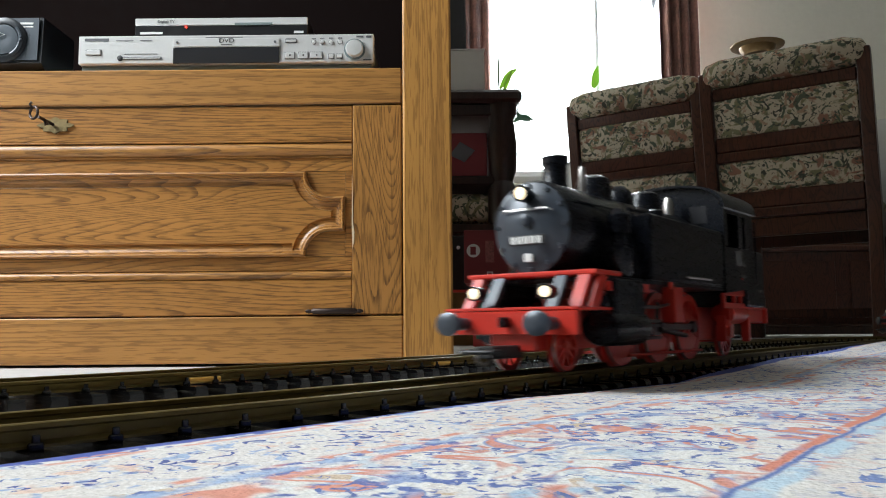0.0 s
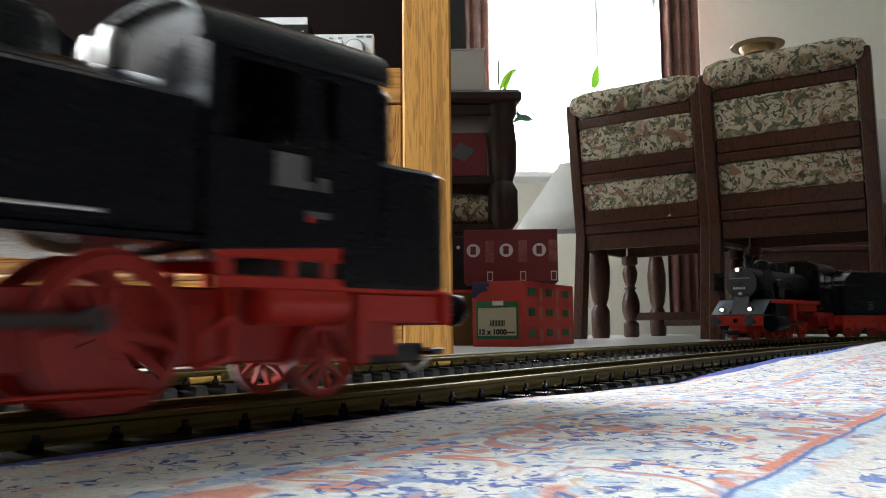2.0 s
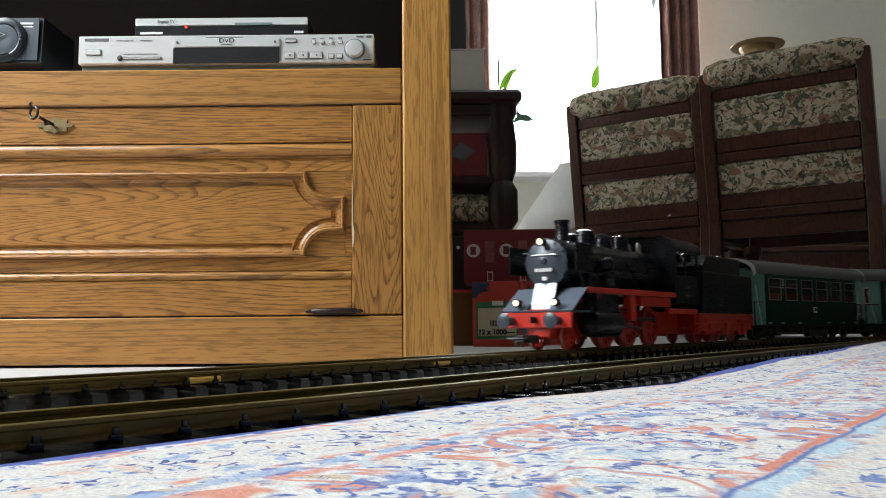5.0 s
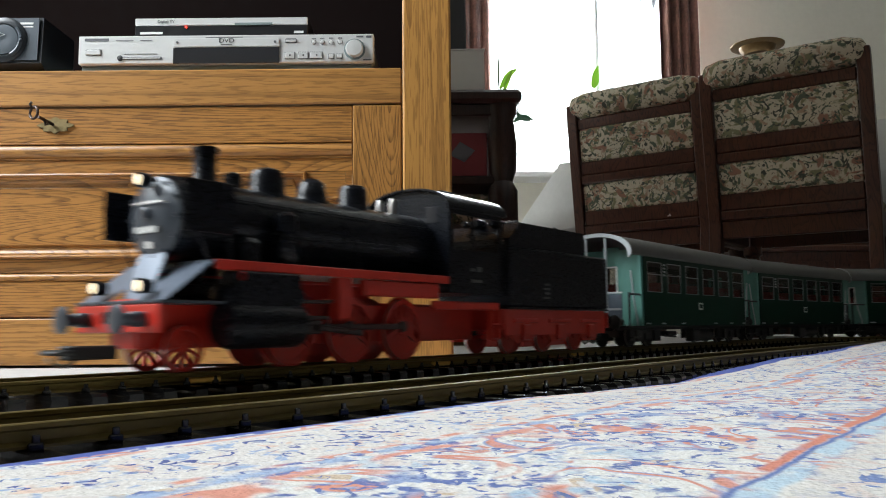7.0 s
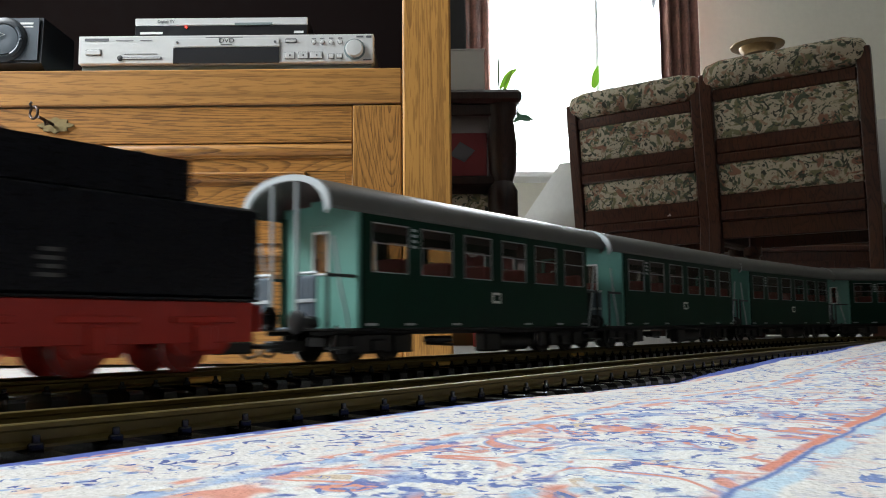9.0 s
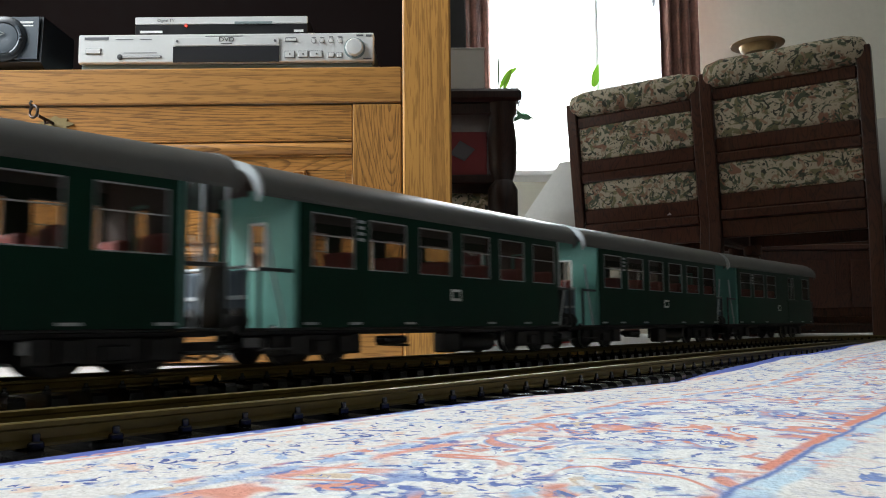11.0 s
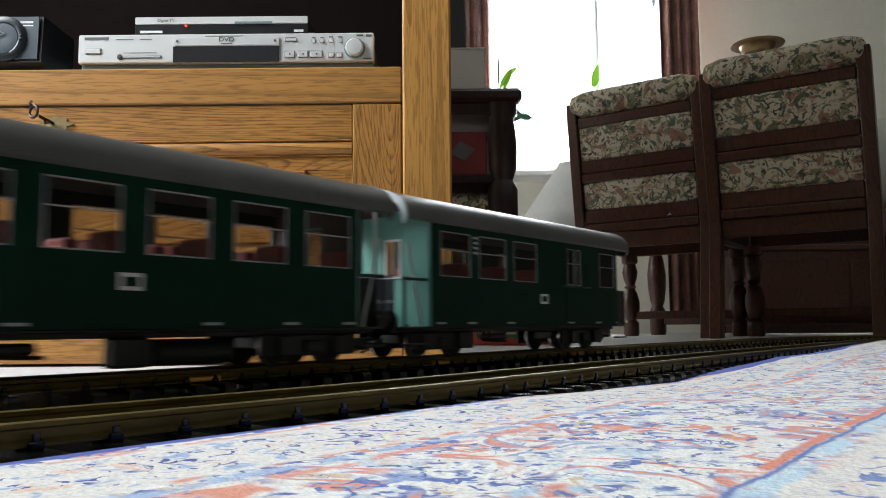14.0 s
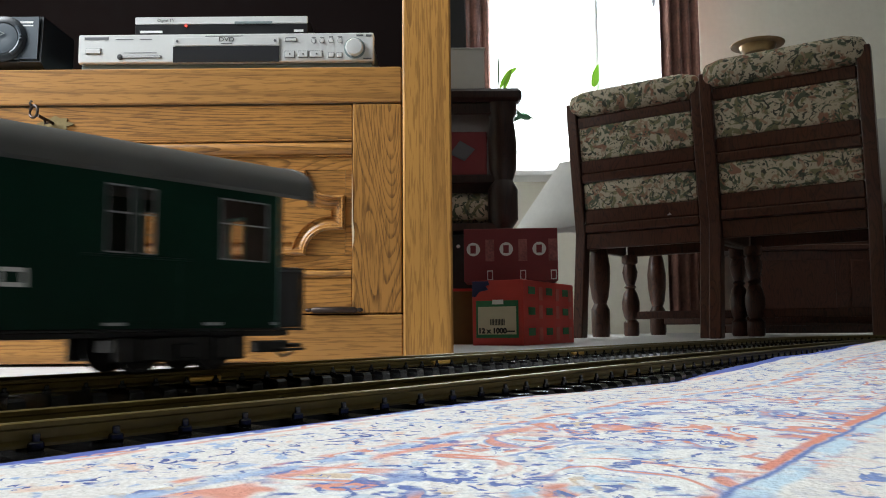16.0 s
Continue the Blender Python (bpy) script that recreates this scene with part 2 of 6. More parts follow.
WIN = (0.12, 1.55, 0.93, 2.2)
SIDE = (0.03, 1.01, 0.85, 2.15)
wall_with_hole("wall_north", "y", Y1, 0.15, X0, X1, [WIN], "cream painted wall with the bright window")
wall_with_hole("wall_south", "y", Y0 - 0.15, 0.15, X0, X1, [], "unseen wall behind the viewer, darkened tan to cut bounced light", WALL_FAR)
# the second opening is added for the corner fill
wall_with_hole("wall_west", "x", X0 - 0.15, 0.15, Y0, Y1, [SIDE, (3.25, 4.25, 0.85, 2.15)], "cream painted wall with a window and an opening added for fill")
wall_with_hole("wall_east", "x", X1, 0.15, Y0, Y1, [], "unseen plain wall, darkened tan to cut bounced light", WALL_FAR)
tagged(blk("baseboard", (1.56, X1, Y1 - 0.018, Y1, 0, 0.09), DARKWOOD, bev=0.004), "dark stained wooden skirting board along the wall", "baseboard", kind="structure")

SKYGLOW = glow("overcast_sky_distance", (0.93, 0.97, 1.0), 2.4)
bm = bmesh.new()
box(bm, -1.5, 3.5, Y1 + 1.2, Y1 + 1.22, -0.5, 4)
tagged(part("backdrop", bm, SKYGLOW, smooth=False), "white overcast sky outside the window", "sky", kind="structure")


def window(name, x0, x1, z0, z1, y, label):
    w = tagged(new(name), label, "window", kind="structure")
    for n, d in (("window_frame", (x0, x0 + 0.06, y, y + 0.06, z0, z1)), ("window_frame", (x1 - 0.06, x1, y, y + 0.06, z0, z1)),
                 ("window_frame", (x0 + 0.06, x1 - 0.06, y, y + 0.06, z0, z0 + 0.06)), ("window_frame", (x0 + 0.06, x1 - 0.06, y, y + 0.06, z1 - 0.06, z1))):
        blk(n, d, WHITE, w, 0.006)
    return w


win = window("window_1", WIN[0], WIN[1], WIN[2], WIN[3], Y1 + 0.06, "white framed window, overexposed by daylight")
blk("mullion", (0.94, 1.0, Y1 + 0.055, Y1 + 0.115, WIN[2] + 0.06, WIN[3] - 0.06), WHITE, win, 0.006)
blk("window_sill", (0.05, 1.62, Y1 - 0.2, Y1 + 0.055, WIN[2] - 0.035, WIN[2]), WHITE, win, 0.006, "white window sill")
CLEAR = glass("window_glass")
for a, b in ((WIN[0] + 0.06, 0.94), (1.0, WIN[1] - 0.06)):
    g = blk("pane", (a, b, Y1 + 0.085, Y1 + 0.089, WIN[2] + 0.06, WIN[3] - 0.06), CLEAR, win)
    g.visible_shadow = False
# ---- the oak television cabinet ----
CY = 1.13          # its front
cab = thing("tv_cabinet", pose(0, CY, 0), "honey-coloured oak television cabinet with carved drop door", "cabinet")
blk("plinth", (-1.25, -0.057, 0.0, 0.022, 0.004, 0.0685), OAK_PLAIN, cab, 0.0015)
blk("post", (-0.056, 0.0135, -0.004, 0.05, 0.001, 1.5), OAK_POST, cab, 0.003)
blk("side_panel", (-0.006, 0.0125, 0.0505, 0.5, 0.001, 1.5), OAK_POST, cab, 0.002)
blk("side_panel", (-1.27, -1.2505, 0.0, 0.5, 0.001, 1.5), OAK_POST, cab, 0.002)
blk("shelf_rail", (-1.25, -0.0575, 0.0, 0.45, 0.372, 0.424), OAK_PLAIN, cab, 0.002)
blk("top", (-1.3, 0.03, -0.02, 0.5, 1.5005, 1.54), OAK_PLAIN, cab, 0.004)
blk("back_panel", (-1.25, -0.0075, 0.42, 0.43, 0.4245, 1.499), INSIDE_SHADE, cab)
# two added dark boards stop light showing through the door's gaps
blk("floor_board", (-1.25, -0.0075, 0.0265, 0.45, 0.05, 0.0765), INSIDE_SHADE, cab)
blk("inner_post", (-0.08, -0.0565, 0.0265, 0.0495, 0.077, 0.3715), INSIDE_SHADE, cab)
blk("inner_side", (-0.03, -0.0065, 0.0505, 0.419, 0.4245, 1.499), INSIDE_SHADE, cab)

# the drop door: stile, rails, mouldings and the raised panel
door = blk("door", (-1.2, -0.1285, 0.0135, 0.026, 0.0705, 0.3695), OAK_H, cab, 0.001, "carved oak door of the cabinet")
for z0, z1 in ((0.319, 0.3695), (0.0705, 0.120)):
    blk("door_rail", (-1.2, -0.1285, 0.004, 0.0134, z0, z1), OAK_H, cab, 0.001)
blk("door_field", (-1.2, -0.1285, 0.0068, 0.0134, 0.2748, 0.2944), OAK_H, door, 0.0005)
blk("door_field", (-1.2, -0.1285, 0.0068, 0.0134, 0.1351, 0.1522), OAK_H, door, 0.0005)
blk("door_field", (-0.1385, -0.1285, 0.0068, 0.0134, 0.1524, 0.2746), OAK_H, door, 0.0005)
blk("door_stile", (-0.1275, -0.058, 0.001, 0.024, 0.0705, 0.3695), OAK_V, cab, 0.0015)


def sweep(bm, prof, x0, x1):
    """A straight moulding: prof in (y, z), run along x."""
    a, b = [bm.verts.new((x0, y, z)) for y, z in prof], [bm.verts.new((x1, y, z)) for y, z in prof]
    for i in range(len(prof) - 1):
        bm.faces.new((a[i], b[i], b[i + 1], a[i + 1]))
    bm.faces.new(a), bm.faces.new(b[::-1])


for z0, z1 in ((0.296, 0.3165), (0.120, 0.133)):
    bm = bmesh.new()
    h = z1 - z0
    prof = [(0.008, z0)] + [(0.006 - 0.005 * math.sin(math.pi * k / 10) ** 0.7, z0 + h * (0.05 + 0.9 * k / 10)) for k in range(11)] + [(0.008, z1)]
    sweep(bm, prof, -1.2, -0.129)
    part("moulding", bm, OAK_H, door)
for z0, z1, d in ((0.3165, 0.319, 0.0035), (0.2945, 0.296, 0.004), (0.133, 0.135, 0.004)):
    blk("bead", (-1.2, -0.129, d, 0.0075, z0, z1), OAK_H, door, 0.0008)

# raised panel with cusped end
PZ0, PZ1, PX, PE = 0.153, 0.274, -0.160, -0.139


def panel_outline(inset):
    """The panel's outline in (x, z), counter-clockwise, shrunk by inset."""
    zc = (PZ0 + PZ1) / 2
    pts = [(-1.2, PZ0 + inset)]
    r = 0.034 + inset
    # lower cusp: quarter hollow from the bottom edge to the short end
    cx, cz = PX, PZ0 + 0.002
    low = []
    for k in range(9):
        a = math.pi - (math.pi / 2) * k / 8
        low.append((cx + r * math.cos(a), cz + r * math.sin(a)))
    low = [p for p in low if p[1] >= PZ0 + inset and p[0] <= PE - inset]
    pts += [(low[0][0], PZ0 + inset)] + low + [(PE - inset, low[-1][1])]
    up = [(x, 2 * zc - z) for x, z in pts[1:]][::-1]
    return pts + up + [(-1.2, PZ1 - inset)]


def ring_between(bm, a, ya, b, yb):
    va, vb = [bm.verts.new((x, ya, z)) for x, z in a], [bm.verts.new((x, yb, z)) for x, z in b]
    k = min(len(va), len(vb))
    for i in range(k - 1):
        bm.faces.new((va[i], va[i + 1], vb[i + 1], vb[i]))
    return vb


bm = bmesh.new()
relief = [(-0.0005, 0.0064), (0.0, 0.0008), (0.0026, -0.001), (0.0044, 0.0008), (0.005, 0.005), (0.0078, 0.0055), (0.0086, 0.0095), (0.0125, 0.012), (0.018, 0.0128), (0.0195, 0.0095), (0.0202, 0.0092)]
base = panel_outline(0.0)


def inset_outline(d):
    """Offset the panel outline inwards by d, corner by corner."""
    out = []
    v = [Vector((x, z)) for x, z in base]
    for i, p in enumerate(v):
        t0 = (p - v[i - 1]).normalized() if i else Vector((1, 0))
        t1 = (v[i + 1] - p).normalized() if i < len(v) - 1 else Vector((-1, 0))
        n0, n1 = Vector((-t0.y, t0.x)), Vector((-t1.y, t1.x))
        m = (n0 + n1)
        m = m.normalized() if m.length > 1e-6 else n0
        k = d / max(0.5, m.dot(n0))
        out.append((p.x + m.x * k, p.y + m.y * k))
    return out


for (i0, y0), (i1, y1) in zip(relief, relief[1:]):
    ring_between(bm, inset_outline(i0), y0, inset_outline(i1), y1)
inner = [bm.verts.new((x, relief[-1][1], z)) for x, z in inset_outline(relief[-1][0])]
bm.faces.new(inner)
bmesh.ops.remove_doubles(bm, verts=bm.verts, dist=0.00005)
part("raised_panel", bm, OAK_H, door, "raised oak panel with cusped corners", smooth=False)

# pale sliver that paints the highlight along the stile's edge
bm = bmesh.new()
prism(bm, [(-0.1283, 0.272), (-0.1271, 0.24), (-0.1266, 0.2), (-0.1248, 0.186), (-0.1254, 0.172), (-0.1276, 0.162), (-0.1283, 0.2)], 0.0002, 0.0016)
part("worn_edge", bm, mat("highlight_pale_oak", (0.78, 0.62, 0.4), 0.4, vary=0.1), cab, "pale sliver painting the highlight on the door stile's edge", smooth=False)
# hinge at the foot of the door
bm = bmesh.new()
lathe(bm, [(0.0015, -0.04), (0.0032, -0.036), (0.0022, -0.032), (0.0042, -0.029), (0.0042, 0.029), (0.0022, 0.032), (0.0032, 0.036), (0.0015, 0.04)], (-0.1525, -0.0005, 0.0755), "x", 12)
part("hinge", bm, IRON, door, "tarnished dark barrel hinge")

# the two corners that the cusps leave beside the panel
for low in (True, False):
    bm = bmesh.new()
    cut = [p for p in base if (p[1] < (PZ0 + PZ1) / 2) == low][(1 if low else 0):(None if low else -1)]
    zc = PZ0 - 0.0004 if low else PZ1 + 0.0004
    edge = [(-0.1387, cut[-1][1] if low else cut[0][1]), (-0.1387, zc)]
    prism(bm, cut + (edge if low else edge[::-1]), 0.0068, 0.0134)
    part("door_field", bm, OAK_H, door, smooth=False)

# key plate and key
bm = bmesh.new()
pl = []
for k in range(48):
    a = 2 * math.pi * k / 48
    r = 1 + 0.13 * math.cos(8 * a)
    pl.append((-0.553 + 0.0205 * r * math.cos(a) * (1.15 if abs(math.cos(a)) > 0.95 else 1), 0.344 + 0.0105 * r * math.sin(a)))
prism(bm, pl, 0.0012, 0.0038)
part("key_plate", bm, BRASS_OLD, door, "ornate aged brass key plate", smooth=False)
bm = bmesh.new()
rod(bm, [(-0.556, 0.003, 0.345), (-0.563, -0.028, 0.349)], 0.0024)
ringp = [(-0.568 + 0.0075 * math.cos(a), -0.03 - 0.004 * math.cos(a), 0.354 + 0.0085 * math.sin(a)) for a in [2 * math.pi * k / 16 for k in range(17)]]
rod(bm, ringp, 0.0019)
rod(bm, [(-0.571, -0.03, 0.361), (-0.574, -0.03, 0.366), (-0.571, -0.031, 0.369)], 0.002)
rod(bm, [(-0.558, -0.02, 0.347), (-0.556, -0.02, 0.339), (-0.552, -0.02, 0.341)], 0.0018)
part("key", bm, IRON, door, "dark iron key with pierced bow")

# ---- video player ----
SZ = 0.4245
dvd = thing("dvd_player", pose(-0.3135, CY + 0.012, SZ), "slim silver disc player standing on the oak shelf", "dvd player")
blk("body", (-0.212, 0.212, 0.02, 0.29, 0.003, 0.052), SILVER_DIM, dvd, 0.002)
blk("front_panel", (-0.215, 0.215, 0.0, 0.02, 0.012, 0.0545), SILVER, dvd, 0.0015)
blk("lower_lip", (-0.213, 0.213, 0.007, 0.0199, 0.0015, 0.0118), SILVER_DIM, dvd, 0.002)
blk("disc_tray", (-0.0765, 0.078, -0.003, -0.0005, 0.036, 0.0485), SILVER, dvd, 0.0008)
blk("display_window", (-0.0765, 0.078, -0.002, -0.0004, 0.0115, 0.0352), SMOKE, dvd, 0.0005, "dark smoked display window")
for x in (-0.07, 0.072):
    turned("tray_screw", [(0.0018, -0.0042), (0.0018, -0.003)], PRINT, dvd, (x, 0, 0.0425), "y", 10)
for x0, x1, z0, z1 in ((-0.203, -0.182, 0.026, 0.033), (0.087, 0.1025, 0.0425, 0.046), (0.0865, 0.100, 0.018, 0.027), (0.106, 0.1195, 0.018, 0.027), (0.1225, 0.140, 0.018, 0.027), (0.15, 0.157, 0.018, 0.024), (0.162, 0.169, 0.018, 0.024)):
    b = blk("button", (x0, x1, -0.0022, -0.0003, z0, z1), SILVER, dvd, 0.0006)
    blk("button_rim", (x0 - 0.0008, x1 + 0.0008, -0.0006, -0.0001, z0 - 0.0008, z1 + 0.0008), PRINT, b)
for k in range(3):
    blk("button_mark", (0.0925 + 0.0195 * k, 0.0945 + 0.0195 * k, -0.0027, -0.0023, 0.0215, 0.0235), PRINT_D, dvd)
for x in (0.128, 0.14, 0.153, 0.166):
    turned("round_button", [(0.0032, 0.0), (0.0032, -0.0012), (0.0024, -0.0022)], SILVER, dvd, (x, 0, 0.0425), "y", 12)
    turned("button_rim", [(0.0037, 0.0), (0.0037, -0.0006)], PRINT, dvd, (x, 0, 0.0425), "y", 12)
turned("dial_ring", [(0.0155, 0.0), (0.0155, -0.0016), (0.0135, -0.0018)], SILVER_DIM, dvd, (0.1875, 0, 0.031), "y", 32)
turned("jog_dial", [(0.0128, 0.0), (0.0128, -0.006), (0.0112, -0.0085), (0.004, -0.009)], SILVER, dvd, (0.1875, 0, 0.031), "y", 32, "round silver jog dial")
blk("slider_track", (-0.154, -0.093, -0.0012, -0.0003, 0.0185, 0.0225), PRINT, dvd, 0.0004)
blk("slider_slot", (-0.152, -0.095, -0.0017, -0.0013, 0.0195, 0.0212), SILVER, dvd)
turned("headphone_jack", [(0.004, 0.0), (0.004, -0.002), (0.0022, -0.0026)], PRINT_D, dvd, (-0.1535, 0, 0.0205), "y", 14)
FACE = pose(0, -0.0034, 0, 90, 0, 0)
words("lettering", "DVD", 0.0088, Matrix.Translation((0.0015, -0.0034, 0.0446)) @ pose(0, 0, 0, 90, 0, 0), PRINT_D, dvd, 1.25)
blk("print_bar", (-0.0065, 0.0095, -0.0034, -0.0031, 0.0385, 0.0393), PRINT_D, dvd)
bm = bmesh.new()
for x0, x1, z0, z1 in ((-0.206, -0.171, 0.0465, 0.0505), (-0.16, -0.135, 0.0465, 0.0475), (-0.125, -0.108, 0.0465, 0.0475), (-0.03, 0.025, 0.0505, 0.0512), (0.19, 0.2, 0.049, 0.0515), (0.204, 0.212, 0.0485, 0.0515), (0.2, 0.212, 0.0145, 0.0165), (0.087, 0.1025, 0.0475, 0.0482),
                     (0.125, 0.131, 0.0475, 0.0482), (0.137, 0.143, 0.0475, 0.0482), (0.15, 0.156, 0.0475, 0.049), (0.163, 0.169, 0.0475, 0.049), (-0.148, -0.1, 0.0265, 0.0272)):
    box(bm, x0, x1, -0.0005, -0.0001, z0, z1)
tagged(part("print_bar", bm, PRINT, dvd, "small grey printed marks", smooth=False), kind="stuff")

# ---- receiver behind it ----
rec = thing("tv_receiver", pose(-0.326, CY + 0.03, SZ + 0.0552), "flat silver and black television receiver resting on the player", "receiver")
blk("body", (-0.128, 0.128, 0.004, 0.17, 0.0046, 0.0325), BLACKP, rec, 0.002)
blk("silver_strip", (-0.128, 0.128, 0.0, 0.0038, 0.0215, 0.0325), SILVER, rec, 0.001)
blk("dark_front", (-0.128, 0.128, 0.0005, 0.0038, 0.0046, 0.021), BLACKP, rec, 0.001)
blk("card_flap", (0.02, 0.076, -0.0015, -0.0002, 0.0205, 0.0243), SILVER_DIM, rec, 0.0006)
turned("standby_led", [(0.0018, 0.0005), (0.0018, -0.0008), (0.001, -0.0014)], LED_RED, rec, (-0.052, 0, 0.0185), "y", 10, "small red standby light")
for x in (-0.12, 0.12):
    turned("foot", [(0.008, 0), (0.008, 0.0045)], BLACKP, rec, (x, 0.03, 0), n=12)
    turned("foot", [(0.008, 0), (0.008, 0.0045)], BLACKP, rec, (x, 0.14, 0), n=12)
words("lettering", "Digital TV", 0.0062, Matrix.Translation((-0.082, -0.0004, 0.027)) @ pose(0, 0, 0, 90, 0, 0), PRINT, rec)
blk("print_bar", (-0.12, -0.087, -0.0002, 0.0004, 0.008, 0.0115), PRINT_W, rec)
blk("print_bar", (0.108, 0.122, -0.0002, 0.0004, 0.008, 0.0115), PRINT_W, rec)

# ---- wireless loudspeaker ----
spk = thing("loudspeaker", pose(-0.625, CY + 0.004, SZ), "blue-grey plastic loudspeaker with a round control", "loudspeaker")
bm = bmesh.new()
prism(bm, [(0.0, 0.012), (0.018, 0.0), (0.1, 0.0), (0.1, 0.081), (0.004, 0.081)], -0.085, 0.047, "yz")
part("body", bm, SPEAKER_D, spk, smooth=False)
bm = bmesh.new()
prism(bm, [(-0.0022, 0.016), (0.0, 0.016), (0.0022, 0.0795), (0.0, 0.0795)], -0.08, 0.042, "yz")
part("front_panel", bm, SPEAKER, spk, smooth=False)
turned("control_ring", [(0.0335, 0.001), (0.0335, -0.003), (0.031, -0.005), (0.024, -0.0052), (0.022, -0.003)], SPEAKER_D, spk, (-0.0075, 0, 0.046), "y", 40)
turned("control_dial", [(0.022, 0.0), (0.022, -0.005), (0.012, -0.006), (0.002, -0.0045)], SPEAKER, spk, (-0.0075, 0, 0.046), "y", 40)
for a0, a1 in ((-60, 40), (140, 240)):
    bm = bmesh.new()
    rod(bm, [(-0.0075 + 0.0265 * math.cos(radians(a)), -0.0055, 0.046 + 0.0265 * math.sin(radians(a))) for a in range(a0, a1 + 1, 10)], 0.0032)
    part("dial_lug", bm, SPEAKER, spk, "pale grey arc button")
bm = bmesh.new()
rod(bm, [(-0.0115, -0.0066, 0.0555), (-0.0115, -0.0066, 0.0495), (-0.0035, -0.0066, 0.0525), (-0.0115, -0.0066, 0.0555)], 0.0005, 6)
part("play_mark", bm, PRINT_W, spk)
blk("print_bar", (0.015, 0.034, -0.0008, 0.0018, 0.0695, 0.0725), PRINT_W, spk)
blk("print_bar", (0.019, 0.034, -0.0008, 0.0018, 0.065, 0.067), PRINT_W, spk)
blk("print_bar", (-0.014, -0.010, -0.0052, -0.0045, 0.018, 0.022), PRINT_W, spk)
# ---- two railway tracks of 45 mm gauge ----
RAIL_TOP = 0.020
S0, SN, DS = -3.3, 5.4, 0.01


def heading(s):
    """The track's bearing from the y axis towards x, in degrees, s metres along it."""
    return 36.31 + 3.17 * max(s, 0) - 23.4 * max(min(s, 0), -0.4) + 25 * min(s + 0.4, 0) + 56.8 * max(s - 1.4, 0)


def centre_line():
    n0 = round(-S0 / DS)
    pts = {0: Vector((-0.1903, 0.65))}
    p = pts[0].copy()
    for i in range(1, round(SN / DS) + 1):
        a = radians(heading((i - 0.5) * DS))
        p = p + DS * Vector((math.sin(a), math.cos(a)))
        pts[i] = p.copy()
    p = pts[0].copy()
    for i in range(1, n0 + 1):
        a = radians(heading(-(i - 0.5) * DS))
        p = p - DS * Vector((math.sin(a), math.cos(a)))
        pts[-i] = p.copy()
    return pts


LINE = centre_line()
NEAR = 0.2447       # from the far track's middle to the near one's


def on_track(s, off=0.0):
    """Place and bearing (degrees) at s, off metres to the viewer's side."""
    k = s / DS
    i = max(min(math.floor(k), max(LINE) - 1), min(LINE))
    p = LINE[i].lerp(LINE[i + 1], k - i)
    a = radians(heading(s))
    return p + off * Vector((math.cos(a), -math.sin(a))), heading(s)


RAIL = mat("aged_brass_rail", (0.145, 0.105, 0.028), 0.5, 0.7, bump=0.15, scale=90, vary=0.25)
SLEEPER = mat("dark_plastic_sleeper", (0.003, 0.0028, 0.0028), 0.2, bump=0.02, scale=300, vary=0.2, spec=0.35)
BRASS_NEW = mat("bright_brass_joiner", (0.7, 0.42, 0.1), 0.3, 0.9, vary=0.15)
RAIL_PROF = [(-0.0042, 0.0115), (-0.0042, 0.0125), (-0.001, 0.0138), (-0.001, 0.0172), (-0.002, 0.018), (-0.002, 0.0196), (-0.0012, 0.02),
             (0.0012, 0.02), (0.002, 0.0196), (0.002, 0.018), (0.001, 0.0172), (0.001, 0.0138), (0.0042, 0.0125), (0.0042, 0.0115)]


def rail(name, off, parent):
    bm = bmesh.new()
    prev = None
    s = S0 + 0.02
    while s < SN - 0.02:
        p, b = on_track(s, off)
        a = radians(b)
        n = Vector((math.cos(a), -math.sin(a)))
        ring = [bm.verts.new((p.x + n.x * u, p.y + n.y * u, z)) for u, z in RAIL_PROF]
        if prev:
            k = len(ring)
            for i in range(k):
                bm.faces.new((prev[i], prev[(i + 1) % k], ring[(i + 1) % k], ring[i]))
        prev = ring
        s += 0.05
    return part(name, bm, RAIL, parent, "brass rail, dull olive brown", smooth=False)


def sleeper_mesh():
    bm = bmesh.new()
    prism(bm, [(-0.0465, 0.0), (-0.0465, 0.0085), (-0.0445, 0.0105), (0.0445, 0.0105), (0.0465, 0.0085), (0.0465, 0.0)], -0.005, 0.005, "xz")
    prism(bm, [(-0.0068, 0.0), (-0.0051, 0.0075), (0.0051, 0.0075), (0.0068, 0.0)], -0.0462, 0.0462, "yz")
    for side in (-1, 1):
        for e in (-1, 1):
            c = side * 0.0225 + e * 0.0052
            box(bm, c - 0.0013, c + 0.0013, -0.0026, 0.0026, 0.0102, 0.0135, 0.0006)
            box(bm, c - 0.0009, c + 0.0009, -0.0013, 0.0013, 0.0130, 0.0162, 0.0004)
    return finish("sleeper", bm, SLEEPER)


SLEEPER_MESH = sleeper_mesh()
PITCH_TIE = 0.0255


